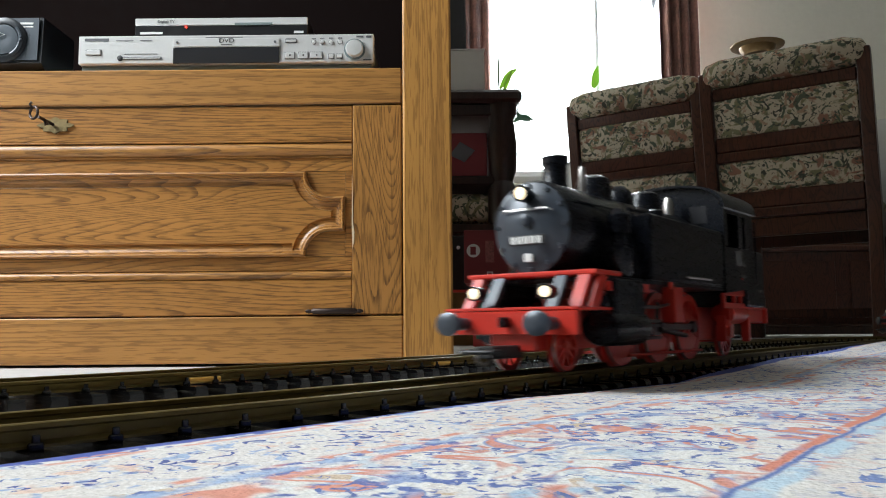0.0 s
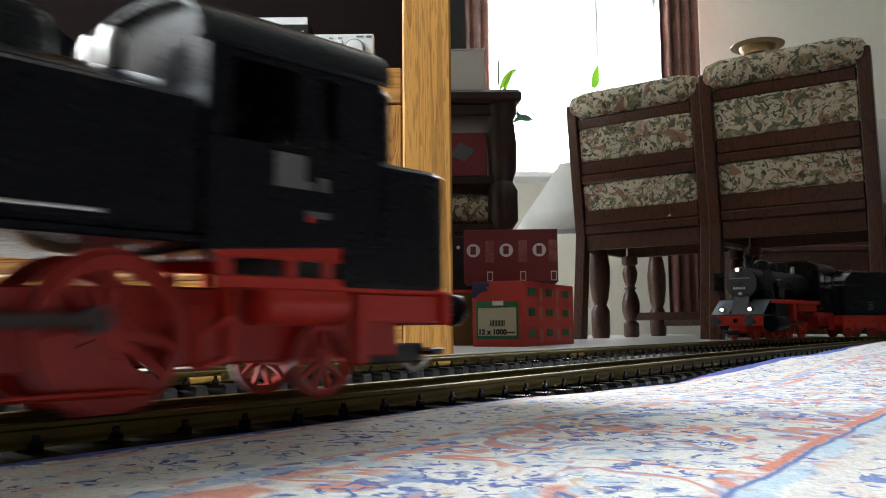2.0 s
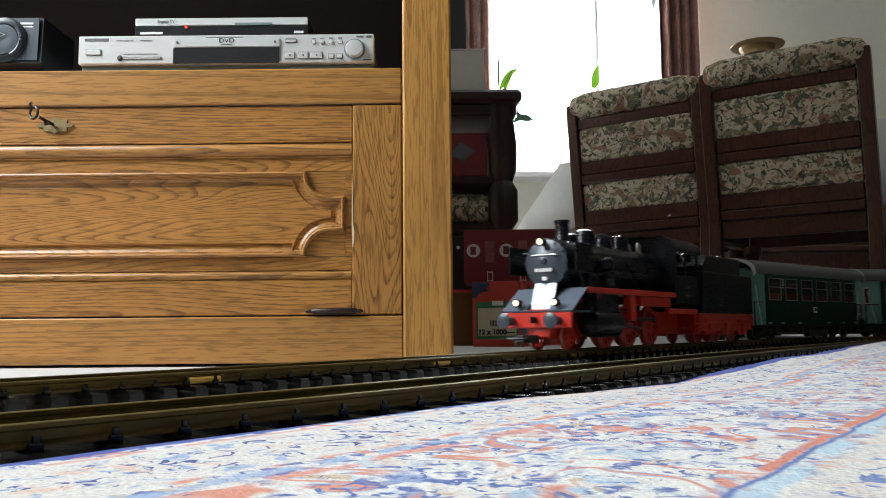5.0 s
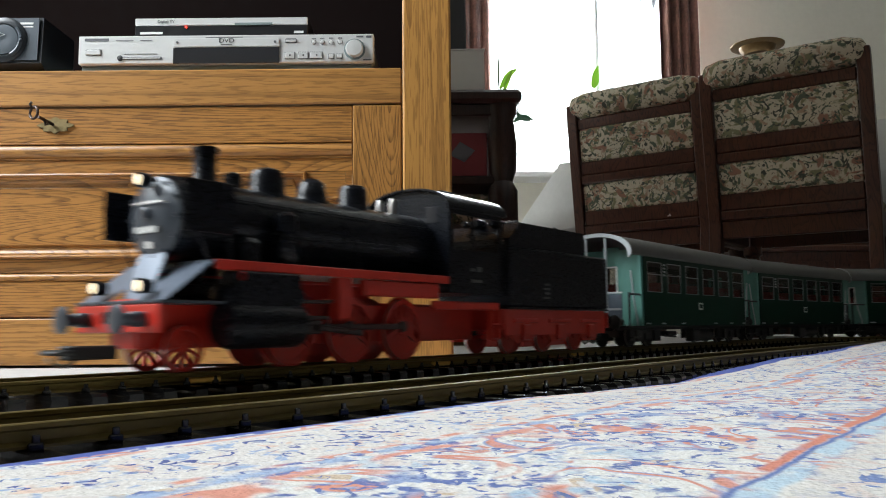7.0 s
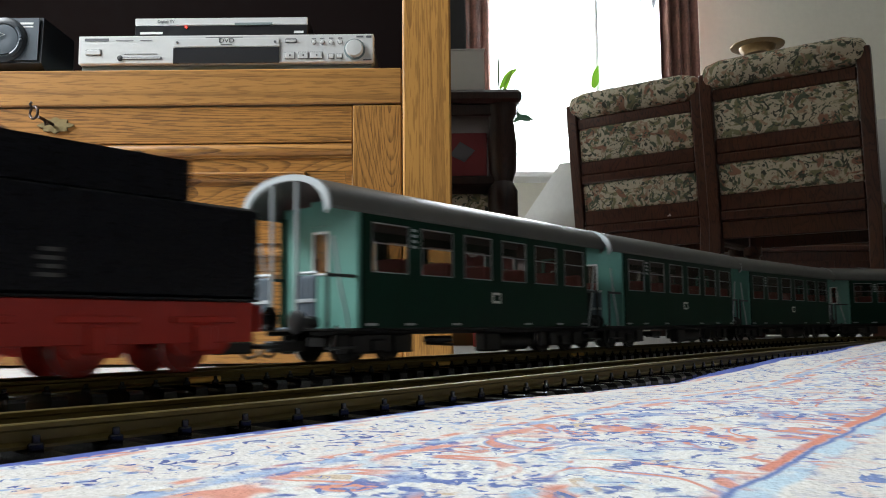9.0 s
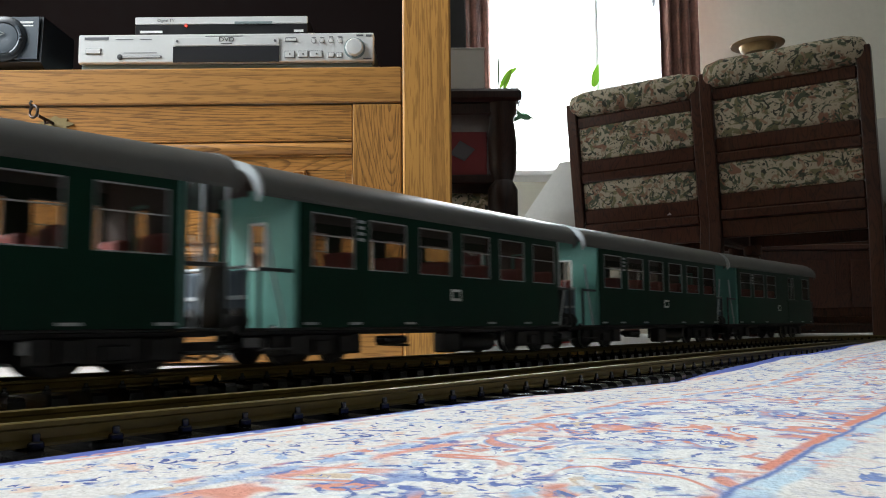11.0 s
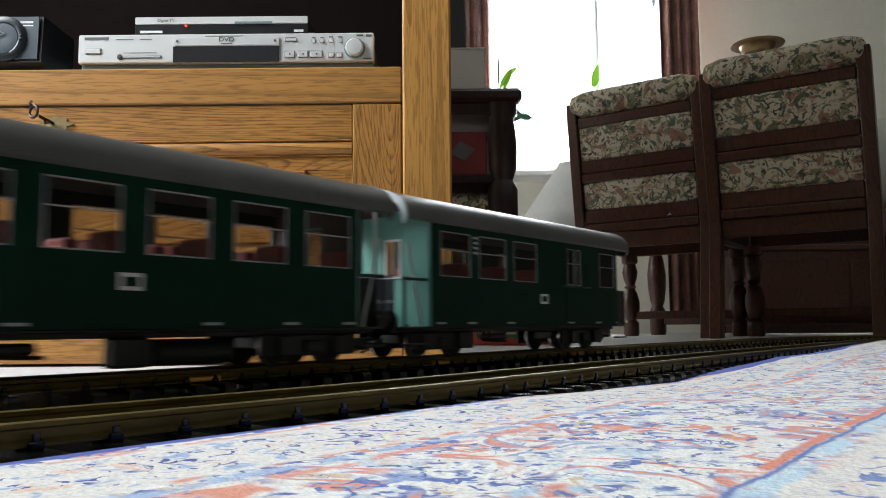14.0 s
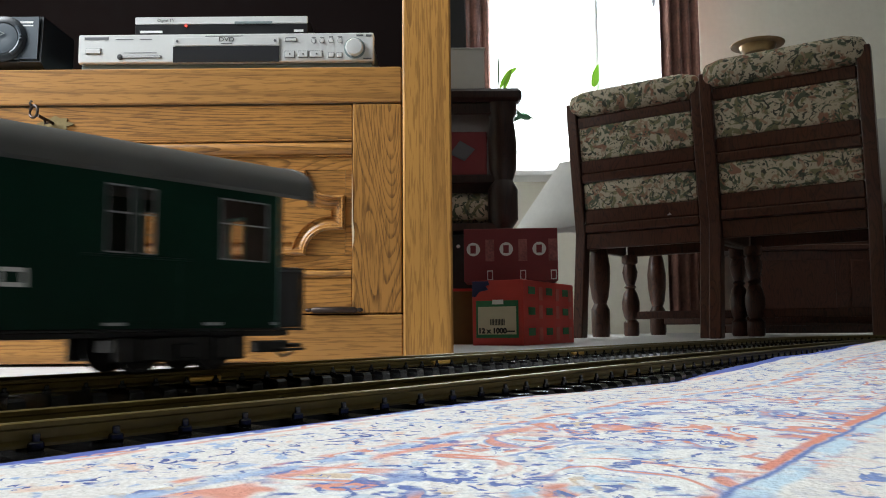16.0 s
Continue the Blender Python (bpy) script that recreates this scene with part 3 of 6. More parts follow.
def track(off, label, s_min, s_max):
    p, b = on_track(0, off)
    t = tagged(new("railway_track"), label, "railway track", "model railway tracks")
    for side in (-0.0225, 0.0225):
        rail("rail", off + side, t)
    s, i = S0 + 0.05, 0
    far = bmesh.new()
    while s < SN - 0.05:
        q, b = on_track(s, off)
        m = pose(q.x, q.y, 0, 0, 0, -b)
        if s_min < s < s_max:
            ob = new("sleeper", SLEEPER_MESH)
            ob.parent = t
            ob.matrix_local = m
        else:
            k = len(far.verts)
            far.from_mesh(SLEEPER_MESH)
            far.verts.ensure_lookup_table()
            bmesh.ops.transform(far, matrix=m, verts=far.verts[k:])
        s += PITCH_TIE
    tagged(part("far_sleepers", far, SLEEPER, t, smooth=False), kind="stuff")
    return t


track_far = track(0.0, "brass rails on dark sleepers beside the cabinet, curving away", -0.5, 2.5)
track_near = track(NEAR, "brass rails on dark sleepers along the rug's edge", -0.5, 2.5)


def joiner(s, off):
    q, b = on_track(s, off)
    j = tagged(blk("rail_joiner", (-0.0048, 0.0048, -0.015, 0.015, 0.0112, 0.0158), BRASS_NEW, None, 0.001), "bright brass joiner clamped on the rail", "rail joiner", "rail joiners")
    j.matrix_world = pose(q.x, q.y, 0.0002, 0, 0, -b)


for s in (-0.02, 0.28, 0.58):
    joiner(s, 0.0225)

# ---- rug ----
RUG_ANGLE = 37.3


RUG_EDGE_U = (-0.9, -0.3, 0.0, 0.08, 0.24, 0.4, 0.54, 0.72, 1.06, 1.4)
RUG_EDGE_Z = (0.012, 0.0115, 0.0105, 0.008, 0.0045, 0.010, 0.0145, 0.014, 0.019, 0.022)


def rug_height(u, v):
    """Slack waves of the rug: u along its edge, v inwards."""
    k = math.exp(-(v / 0.3) ** 2)
    z = k * float(np.interp(u, RUG_EDGE_U, RUG_EDGE_Z)) + (1 - k) * 0.0075
    return z + (1 - k) * (0.0015 * math.sin(u * 9 + v * 5) + 0.0012 * math.sin(u * 4 - v * 11))
def rug_material():
    m = bpy.data.materials.new("patterned_rug")
    m.use_nodes = True
    n, l = m.node_tree.nodes, m.node_tree.links
    b = n["Principled BSDF"]
    b.inputs["Roughness"].default_value = 0.95
    b.inputs["Specular IOR Level"].default_value = 0.1
    co = n.new("ShaderNodeTexCoord")
    sep = n.new("ShaderNodeSeparateXYZ")
    l.new(co.outputs["Object"], sep.inputs[0])

    def tex(scale, detail=2.0, dist=0.0, seed=0.0):
        mp = n.new("ShaderNodeMapping")
        mp.inputs["Location"].default_value = (seed, seed * 0.7, 0)
        l.new(co.outputs["Object"], mp.inputs[0])
        t = n.new("ShaderNodeTexNoise")
        t.inputs["Scale"].default_value, t.inputs["Detail"].default_value, t.inputs["Distortion"].default_value = scale, detail, dist
        l.new(mp.outputs[0], t.inputs["Vector"])
        return t.outputs[0]

    def step(sock, lo, hi):
        r = n.new("ShaderNodeMapRange")
        r.interpolation_type = "SMOOTHSTEP"
        r.inputs[1].default_value, r.inputs[2].default_value = lo, hi
        l.new(sock, r.inputs[0])
        return r.outputs[0]

    def math_(op, a, c):
        k = n.new("ShaderNodeMath")
        k.operation = op
        for i, v in enumerate((a, c)):
            if isinstance(v, (int, float)):
                k.inputs[i].default_value = v
            else:
                l.new(v, k.inputs[i])
        return k.outputs[0]

    def band(lo, hi, soft=0.0015):
        return math_("MULTIPLY", step(v, lo - soft, lo + soft), math_("SUBTRACT", 1.0, step(v, hi - soft, hi + soft)))

    wob = math_("MULTIPLY", math_("SUBTRACT", tex(30, 3), 0.5), 0.009)
    v = math_("SUBTRACT", wob, sep.outputs[1])
    colour = None

    def lay(rgb, mask, under):
        k = n.new("ShaderNodeMix")
        k.data_type = "RGBA"
        l.new(mask, k.inputs[0])
        if under is None:
            k.inputs[6].default_value = (0.72, 0.68, 0.64, 1)
        else:
            l.new(under, k.inputs[6])
        k.inputs[7].default_value = (*rgb, 1)
        return k.outputs[2]

    CORAL, BLUE, NAVY, SKY, OCHRE, CREAM = (0.66, 0.3, 0.22), (0.32, 0.43, 0.6), (0.14, 0.19, 0.4), (0.54, 0.61, 0.66), (0.62, 0.5, 0.37), (0.76, 0.75, 0.71)
    # field: flowing tendrils, islands of colour
    colour = lay(SKY, step(tex(38, 4, 0.8, 3.1), 0.5, 0.56), None)
    colour = lay(CREAM, step(tex(48, 3, 1.0, 2.2), 0.5, 0.55), colour)
    colour = lay(CORAL, step(tex(24, 3, 0.6, 7.7), 0.6, 0.66), colour)
    colour = lay(OCHRE, step(tex(50, 3, 1.0, 1.3), 0.6, 0.64), colour)
    colour = lay(CREAM, step(tex(60, 4, 0.8, 8.1), 0.55, 0.62), colour)
    colour = lay(BLUE, step(tex(62, 4, 1.0, 5.2), 0.6, 0.7), colour)
    ridge = math_("ABSOLUTE", math_("SUBTRACT", tex(36, 4, 0.8, 9.4), 0.5), 0)
    colour = lay(NAVY, math_("MULTIPLY", math_("SUBTRACT", 1.0, step(ridge, 0.004, 0.012)), step(tex(30, 2, 0, 2), 0.45, 0.52)), colour)
    colour = lay(NAVY, step(tex(105, 3, 0.6, 6.0), 0.59, 0.66), colour)
    # scrolls: broad coral tendrils with a blue outline, pale hearts
    scroll = tex(23, 2.5, 0.8, 12.6)
    vein = math_("ABSOLUTE", math_("SUBTRACT", scroll, 0.5), 0)
    colour = lay(CREAM, math_("MULTIPLY", math_("SUBTRACT", 1.0, step(vein, 0.06, 0.085)), 0.75), colour)
    colour = lay((0.3, 0.38, 0.58), math_("MULTIPLY", math_("SUBTRACT", 1.0, step(vein, 0.026, 0.048)), step(tex(40, 3, 0.4, 5), 0.44, 0.58)), colour)
    colour = lay((0.68, 0.31, 0.23), math_("MULTIPLY", math_("SUBTRACT", 1.0, step(vein, 0.012, 0.03)), step(tex(17, 3, 0.3, 8), 0.42, 0.54)), colour)
    colour = lay((0.42, 0.56, 0.68), math_("MULTIPLY", step(scroll, 0.62, 0.68), step(tex(60, 3, 0.5, 3), 0.46, 0.6)), colour)
    speck = tex(150, 3, 0.8, 17.0)
    colour = lay((0.14, 0.19, 0.42), math_("MULTIPLY", step(speck, 0.53, 0.62), step(tex(34, 2, 0.0, 21.0), 0.38, 0.52)), colour)
    # sprigged border between fine stripes along the edge
    colour = lay((0.71, 0.68, 0.64), band(0.010, 0.066), colour)
    colour = lay((0.72, 0.55, 0.45), math_("MULTIPLY", band(0.014, 0.064), step(tex(58, 3, 1.0, 1.8), 0.57, 0.66)), colour)
    colour = lay((0.36, 0.45, 0.62), math_("MULTIPLY", band(0.014, 0.062), step(tex(80, 3, 1.4, 4.4), 0.55, 0.64)), colour)
    colour = lay((0.1, 0.13, 0.32), math_("MULTIPLY", band(0.018, 0.058), step(tex(120, 3, 1.5, 8.8), 0.57, 0.64)), colour)
    colour = lay(CORAL, math_("MULTIPLY", band(0.064, 0.068), step(tex(60, 2, 0, 3), 0.45, 0.6)), colour)
    colour = lay((0.36, 0.46, 0.64), math_("MULTIPLY", band(0.070, 0.076, 0.002), step(tex(70, 3, 0, 6), 0.38, 0.56)), colour)
    colour = lay((0.7, 0.33, 0.26), math_("MULTIPLY", band(0.079, 0.084, 0.002), step(tex(26, 2, 0, 11), 0.44, 0.54)), colour)
    colour = lay((0.7, 0.42, 0.34), math_("MULTIPLY", band(0.007, 0.0105), step(tex(40, 2, 0, 4), 0.36, 0.5)), colour)
    # inner stripes
    colour = lay((0.68, 0.27, 0.19), math_("MULTIPLY", band(0.180, 0.1845, 0.0014), step(tex(22, 3, 0, 2.4), 0.34, 0.46)), colour)
    colour = lay((0.16, 0.22, 0.46), band(0.1845, 0.187, 0.001), colour)
    colour = lay((0.5, 0.64, 0.72), math_("MULTIPLY", band(0.187, 0.195, 0.0016), step(tex(45, 3, 0, 9.2), 0.34, 0.5)), colour)
    colour = lay((0.7, 0.67, 0.62), math_("MULTIPLY", band(0.196, 0.25, 0.003), 0.8), colour)
    colour = lay((0.2, 0.27, 0.5), math_("MULTIPLY", band(0.206, 0.248), step(tex(95, 3, 1.2, 14.0), 0.56, 0.63)), colour)
    colour = lay((0.68, 0.27, 0.19), band(0.252, 0.258, 0.002), colour)
    fold = math_("MULTIPLY", step(sep.outputs[0], 0.25, 0.4), math_("SUBTRACT", 1.0, step(sep.outputs[0], 0.8, 0.95)))
    hem = math_("SUBTRACT", v, math_("MULTIPLY", fold, 0.012))
    colour = lay((0.1, 0.13, 0.38), math_("SUBTRACT", 1.0, step(hem, 0.0012, 0.004)), colour)
    hs = n.new("ShaderNodeVectorMath")
    hs.operation = "SCALE"
    r = n.new("ShaderNodeMapRange")
    r.inputs[3].default_value, r.inputs[4].default_value = 0.7, 1.12
    fine = tex(420, 3)
    l.new(fine, r.inputs[0]), l.new(colour, hs.inputs[0]), l.new(r.outputs[0], hs.inputs["Scale"])
    l.new(hs.outputs[0], b.inputs["Base Color"])
    bp = n.new("ShaderNodeBump")
    bp.inputs["Strength"].default_value, bp.inputs["Distance"].default_value = 0.5, 0.002
    l.new(fine, bp.inputs["Height"]), l.new(bp.outputs[0], b.inputs["Normal"])
    return m


RUG = rug_material()


def rug():
    bm = bmesh.new()
    nu, nv = 260, 90
    grid = []
    for i in range(nu + 1):
        u = -0.9 + 2.3 * i / nu
        row = []
        for j in range(nv + 1):
            v = 2.0 * (j / nv) ** 1.8
            edge = 0.0025 * math.sin(u * 11 + 1) + 0.0015 * math.sin(u * 31)
            row.append(bm.verts.new((u, -v - edge * max(0, 1 - v * 4), rug_height(u, v))))
        grid.append(row)
    for i in range(nu):
        for j in range(nv):
            bm.faces.new((grid[i][j], grid[i + 1][j], grid[i + 1][j + 1], grid[i][j + 1]))
    # the rug's thickness at its edges
    rim = [r[0] for r in grid] + grid[-1][1:] + [r[-1] for r in grid[::-1]][1:] + grid[0][::-1][1:-1]
    low = [bm.verts.new((w.co.x, w.co.y, 0.0005)) for w in rim]
    k = len(rim)
    for i in range(k):
        bm.faces.new((rim[i], rim[(i + 1) % k], low[(i + 1) % k], low[i]))
    ob = part("rug", bm, RUG)
    tagged(ob, "woven oriental rug, cream with coral and blue flowers, lying slack", "rug")
    q, b = on_track(0.0, NEAR + 0.046)
    ob.matrix_world = pose(q.x, q.y, 0, 0, 0, 90 - RUG_ANGLE)
    return ob


rug_ob = rug()
# ---- dining corner ----
def tapestry_material():
    m = bpy.data.materials.new("floral_tapestry")
    m.use_nodes = True
    n, l = m.node_tree.nodes, m.node_tree.links
    b = n["Principled BSDF"]
    b.inputs["Roughness"].default_value = 0.9
    co, info = n.new("ShaderNodeTexCoord"), n.new("ShaderNodeObjectInfo")
    off = n.new("ShaderNodeVectorMath")
    off.operation = "MULTIPLY_ADD"
    off.inputs[1].default_value = (3.3, 2.1, 4.7)
    l.new(info.outputs["Random"], off.inputs[0]), l.new(co.outputs["Object"], off.inputs[2])
    colour = None
    for scale, lo, hi, rgb, dist, seed in ((14, 0.53, 0.59, (0.2, 0.19, 0.1), 2.0, 1.0), (13, 0.56, 0.62, (0.28, 0.14, 0.09), 1.5, 4.0), (17, 0.55, 0.59, (0.09, 0.11, 0.07), 2.5, 8.0),
                                           (30, 0.58, 0.62, (0.06, 0.06, 0.045), 2.5, 2.0), (32, 0.6, 0.65, (0.36, 0.24, 0.16), 1.0, 6.0)):
        mp = n.new("ShaderNodeMapping")
        mp.inputs["Location"].default_value = (seed, seed, seed)
        l.new(off.outputs[0], mp.inputs[0])
        t = n.new("ShaderNodeTexNoise")
        t.inputs["Scale"].default_value, t.inputs["Detail"].default_value, t.inputs["Distortion"].default_value = scale, 3, dist
        l.new(mp.outputs[0], t.inputs["Vector"])
        r = n.new("ShaderNodeMapRange")
        r.inputs[1].default_value, r.inputs[2].default_value = lo, hi
        l.new(t.outputs[0], r.inputs[0])
        k = n.new("ShaderNodeMix")
        k.data_type = "RGBA"
        l.new(r.outputs[0], k.inputs[0])
        if colour is None:
            k.inputs[6].default_value = (0.52, 0.45, 0.33, 1)
        else:
            l.new(colour, k.inputs[6])
        k.inputs[7].default_value = (*rgb, 1)
        colour = k.outputs[2]
    l.new(colour, b.inputs["Base Color"])
    w = n.new("ShaderNodeTexNoise")
    w.inputs["Scale"].default_value = 500
    l.new(co.outputs["Object"], w.inputs["Vector"])
    bp = n.new("ShaderNodeBump")
    bp.inputs["Strength"].default_value, bp.inputs["Distance"].default_value = 0.4, 0.002
    l.new(w.outputs[0], bp.inputs["Height"]), l.new(bp.outputs[0], b.inputs["Normal"])
    return m


TAPESTRY = tapestry_material()
CHAIRWOOD = wood("dark_walnut", (0.075, 0.026, 0.014), (0.022, 0.008, 0.005), (1, 1, 0.25), 14, 0.32)
BALUSTER = [(0.024, 0.0), (0.027, 0.01), (0.027, 0.07), (0.018, 0.085), (0.024, 0.1), (0.03, 0.14), (0.031, 0.18), (0.024, 0.225), (0.015, 0.25), (0.022, 0.26), (0.015, 0.27), (0.022, 0.3), (0.027, 0.34), (0.02, 0.38), (0.028, 0.39), (0.028, 0.43)]


def cushion(bm, x0, x1, y0, y1, z0, z1, n=10):
    """A padded block with rounded edges."""
    cx, cy, cz = (x0 + x1) / 2, (y0 + y1) / 2, (z0 + z1) / 2
    hx, hy, hz = (x1 - x0) / 2, (y1 - y0) / 2, (z1 - z0) / 2
    r = min(hy, hz) * 0.95
    tmp = bmesh.new()
    bmesh.ops.create_cube(tmp, size=2)
    bmesh.ops.subdivide_edges(tmp, edges=tmp.edges[:], cuts=7, use_grid_fill=True)
    for v in tmp.verts:
        p = Vector((v.co.x * hx, v.co.y * hy, v.co.z * hz))
        q = Vector((max(-hx + r, min(hx - r, p.x)), max(-hy + r, min(hy - r, p.y)), max(-hz + r, min(hz - r, p.z))))
        d = p - q
        p = q + (d.normalized() * r if d.length > 1e-9 else d)
        v.co = (p.x + cx, p.y + cy, p.z + cz)
    me = bpy.data.meshes.new("tmp")
    tmp.to_mesh(me)
    tmp.free()
    bm.from_mesh(me)
    bpy.data.meshes.remove(me)


def dining_chair(width, label):
    """The back faces -y, the seat runs to +y; the back leans out to -y at its top."""
    ch = thing("dining_chair", pose(0, 0, 0), label, "chair", "chairs at the dining table")
    w = width / 2

    def yb(z):
        return 0.0 if z < 0.42 else -0.1246 * (z - 0.42)

    def slat(name, x0, x1, z0, z1, y0, y1, material, pad=False):
        """A cross piece that follows the lean of the back."""
        bm = bmesh.new()
        (cushion if pad else box)(bm, x0, x1, y0, y1, z0, z1, *(() if pad else (0.005,)))
        for v in bm.verts:
            v.co.y += yb(v.co.z)
        return part(name, bm, material, ch, smooth=pad)

    for sx in (-1, 1):
        bm = bmesh.new()
        zs = [0, 0.1, 0.25, 0.42, 0.55, 0.7, 0.85, 0.955]
        prev = None
        for z in zs:
            y = yb(z) - (0.05 * (1 - z / 0.42) if z < 0.42 else 0)
            hw, hd = 0.021, 0.026 if z < 0.9 else 0.02
            ring = [bm.verts.new((sx * (w - 0.023) + a * hw, y + c * hd, z)) for a, c in ((-1, -1), (1, -1), (1, 1), (-1, 1))]
            if prev:
                for i in range(4):
                    bm.faces.new((prev[i], prev[(i + 1) % 4], ring[(i + 1) % 4], ring[i]))
            else:
                bm.faces.new(ring[::-1])
            prev = ring
        bm.faces.new(prev)
        bmesh.ops.bevel(bm, geom=bm.edges[:], offset=0.003, segments=1, affect="EDGES")
        part("back_post", bm, CHAIRWOOD, ch, smooth=False)
    i = w - 0.0455
    slat("top_pad", -w + 0.012, w - 0.012, 0.895, 1.0, -0.045, 0.06, TAPESTRY, True)["label"] = "rounded floral tapestry head roll"
    slat("back_rail", -i, i, 0.852, 0.895, -0.018, 0.018, CHAIRWOOD)
    slat("back_panel", -i, i, 0.714, 0.858, -0.02, 0.02, TAPESTRY, True)["label"] = "floral tapestry back panel"
    slat("back_rail", -i, i, 0.665, 0.719, -0.018, 0.018, CHAIRWOOD)
    slat("back_rail", -i, i, 0.629, 0.6645, -0.024, 0.02, CHAIRWOOD)
    slat("back_panel", -i, i, 0.514, 0.633, -0.02, 0.02, TAPESTRY, True)["label"] = "floral tapestry back panel"
    slat("back_rail", -i, i, 0.46, 0.519, -0.018, 0.018, CHAIRWOOD)
    slat("back_rail", -i, i, 0.425, 0.4595, -0.026, 0.02, CHAIRWOOD)
    bm = bmesh.new()
    cushion(bm, -w + 0.02, w - 0.02, 0.03, 0.47, 0.43, 0.5)
    part("seat", bm, TAPESTRY, ch, "floral tapestry seat")
    for d in ((-i, i, -0.018, 0.012, 0.36, 0.424), (-w + 0.03, w - 0.03, 0.44, 0.465, 0.36, 0.43), (-w + 0.004, -w + 0.03, 0.03, 0.43, 0.36, 0.43), (w - 0.03, w - 0.004, 0.03, 0.43, 0.36, 0.43)):
        blk("apron", d, CHAIRWOOD, ch, 0.004)
    for sx in (-1, 1):
        turned("front_leg", [(r * 1.28, z * 0.85) for r, z in BALUSTER], CHAIRWOOD, ch, (sx * (w - 0.04), 0.44, 0), n=18)
    blk("stretcher", (-w + 0.05, w - 0.05, 0.43, 0.455, 0.075, 0.11), CHAIRWOOD, ch, 0.004)
    return ch


def at_table(x, y, turn):
    return Matrix.Translation((x, y, 0)) @ Matrix.Rotation(turn, 4, "Z")


c1 = dining_chair(0.561, "dark walnut dining chair with floral tapestry back, tucked under the table")
c1.matrix_world = at_table(0.7894, 3.1726, -0.621)
c2 = dining_chair(0.561, "dark walnut chair with tapestry back beside its twin at the table")
c2.matrix_world = at_table(1.2104, 2.7762, -0.6025)

# table with its white cloth
tab_m = at_table(1.42, 3.335, -0.612)
tab = thing("dining_table", tab_m, "dark wooden dining table on turned legs, covered by a cloth", "table")
blk("tabletop", (-0.8, 0.8, -0.45, 0.45, 0.715, 0.745), CHAIRWOOD, tab, 0.005)
for sx in (-1, 1):
    blk("apron", (-0.68, 0.68, sx * 0.34 - 0.012, sx * 0.34 + 0.012, 0.6, 0.7145), CHAIRWOOD, tab, 0.003)
for x in (-0.68, 0.68):
    for y in (-0.34, 0.34):
        turned("leg", [(r * 1.45, z * 0.7145 / 0.43) for r, z in BALUSTER], CHAIRWOOD, tab, (x, y, 0), n=18)
blk("stretcher", (-0.64, 0.64, 0.31, 0.37, 0.05, 0.11), CHAIRWOOD, tab, 0.005)

bm = bmesh.new()
rings = []
N = 160
for lev, (grow, z) in enumerate(((0.0, 0.749), (0.006, 0.747), (0.012, 0.735), (0.02, 0.65), (0.035, 0.56), (0.045, 0.47))):
    ring = []
    for k in range(N):
        a = 2 * math.pi * k / N
        c, s = math.cos(a), math.sin(a)
        sc = 1 / max(abs(c) / 0.8, abs(s) / 0.45)
        x, y = c * sc, s * sc
        fold = (0.018 * math.sin(14 * a + 0.6) + 0.01 * math.sin(37 * a)) * max(0, lev - 2) / 3
        corner = 0.05 * math.exp(-((abs(abs(x) - 0.8) + abs(abs(y) - 0.45)) / 0.12) ** 2) * max(0, lev - 2)
        n = Vector((x / 0.8 if abs(x) > 0.799 else 0, y / 0.45 if abs(y) > 0.449 else 0)).normalized() if max(abs(x) / 0.8, abs(y) / 0.45) > 0.99 else Vector((0, 0))
        out = 3.4 * corner / 0.15 * 0.045
        ring.append(bm.verts.new((x + n.x * (grow + fold) + math.copysign(out, x), y + n.y * (grow + fold) + math.copysign(out * 0.4, y), z - corner * 0.25)))
    rings.append(ring)
bm.faces.new(rings[0])
for a, b in zip(rings, rings[1:]):
    for k in range(N):
        bm.faces.new((a[k], a[(k + 1) % N], b[(k + 1) % N], b[k]))
cl = part("tablecloth", bm, CLOTH)
cl.matrix_world = tab_m
so = cl.modifiers.new("thickness", "SOLIDIFY")
so.thickness, so.offset = 0.0015, 1
tagged(cl, "white tablecloth hanging in folds over the table edge", "tablecloth")

# added bench along the wall: its dark mass stands in for shade behind the table
bench = thing("corner_bench", pose(1.6, 4.2, 0), "added dark bench shape with a closed front, standing in for shade under the table", "bench")
blk("chest", (0, 1.9, 0.0, 0.44, 0.04, 0.43), CHAIRWOOD, bench, 0.004)
blk("plinth", (0.01, 1.89, 0.03, 0.43, 0.0, 0.0398), CHAIRWOOD, bench, 0.002)
for k in range(4):
    blk("front_panel", (0.05 + 0.47 * k, 0.44 + 0.47 * k, -0.008, -0.0003, 0.1, 0.38), CHAIRWOOD, bench, 0.003)
blk("seat_board", (-0.01, 1.91, -0.02, 0.44, 0.4302, 0.46), CHAIRWOOD, bench, 0.006)
blk("back_board", (0, 1.9, 0.4402, 0.47, 0.5, 0.88), CHAIRWOOD, bench, 0.005)
blk("back_post", (0.0, 0.04, 0.4402, 0.475, 0.0, 0.4998), CHAIRWOOD, bench, 0.003)
blk("back_post", (1.86, 1.9, 0.4402, 0.475, 0.0, 0.4998), CHAIRWOOD, bench, 0.003)

# brass dish on a tall stand behind the chairs
BRONZE = mat("old_bronze", (0.16, 0.10, 0.045), 0.35, 0.85, bump=0.2, scale=60, vary=0.25)
dish = thing("pedestal_dish", pose(1.35, 3.35, 0.751), "old bronze dish on a slender foot on the table", "dish")
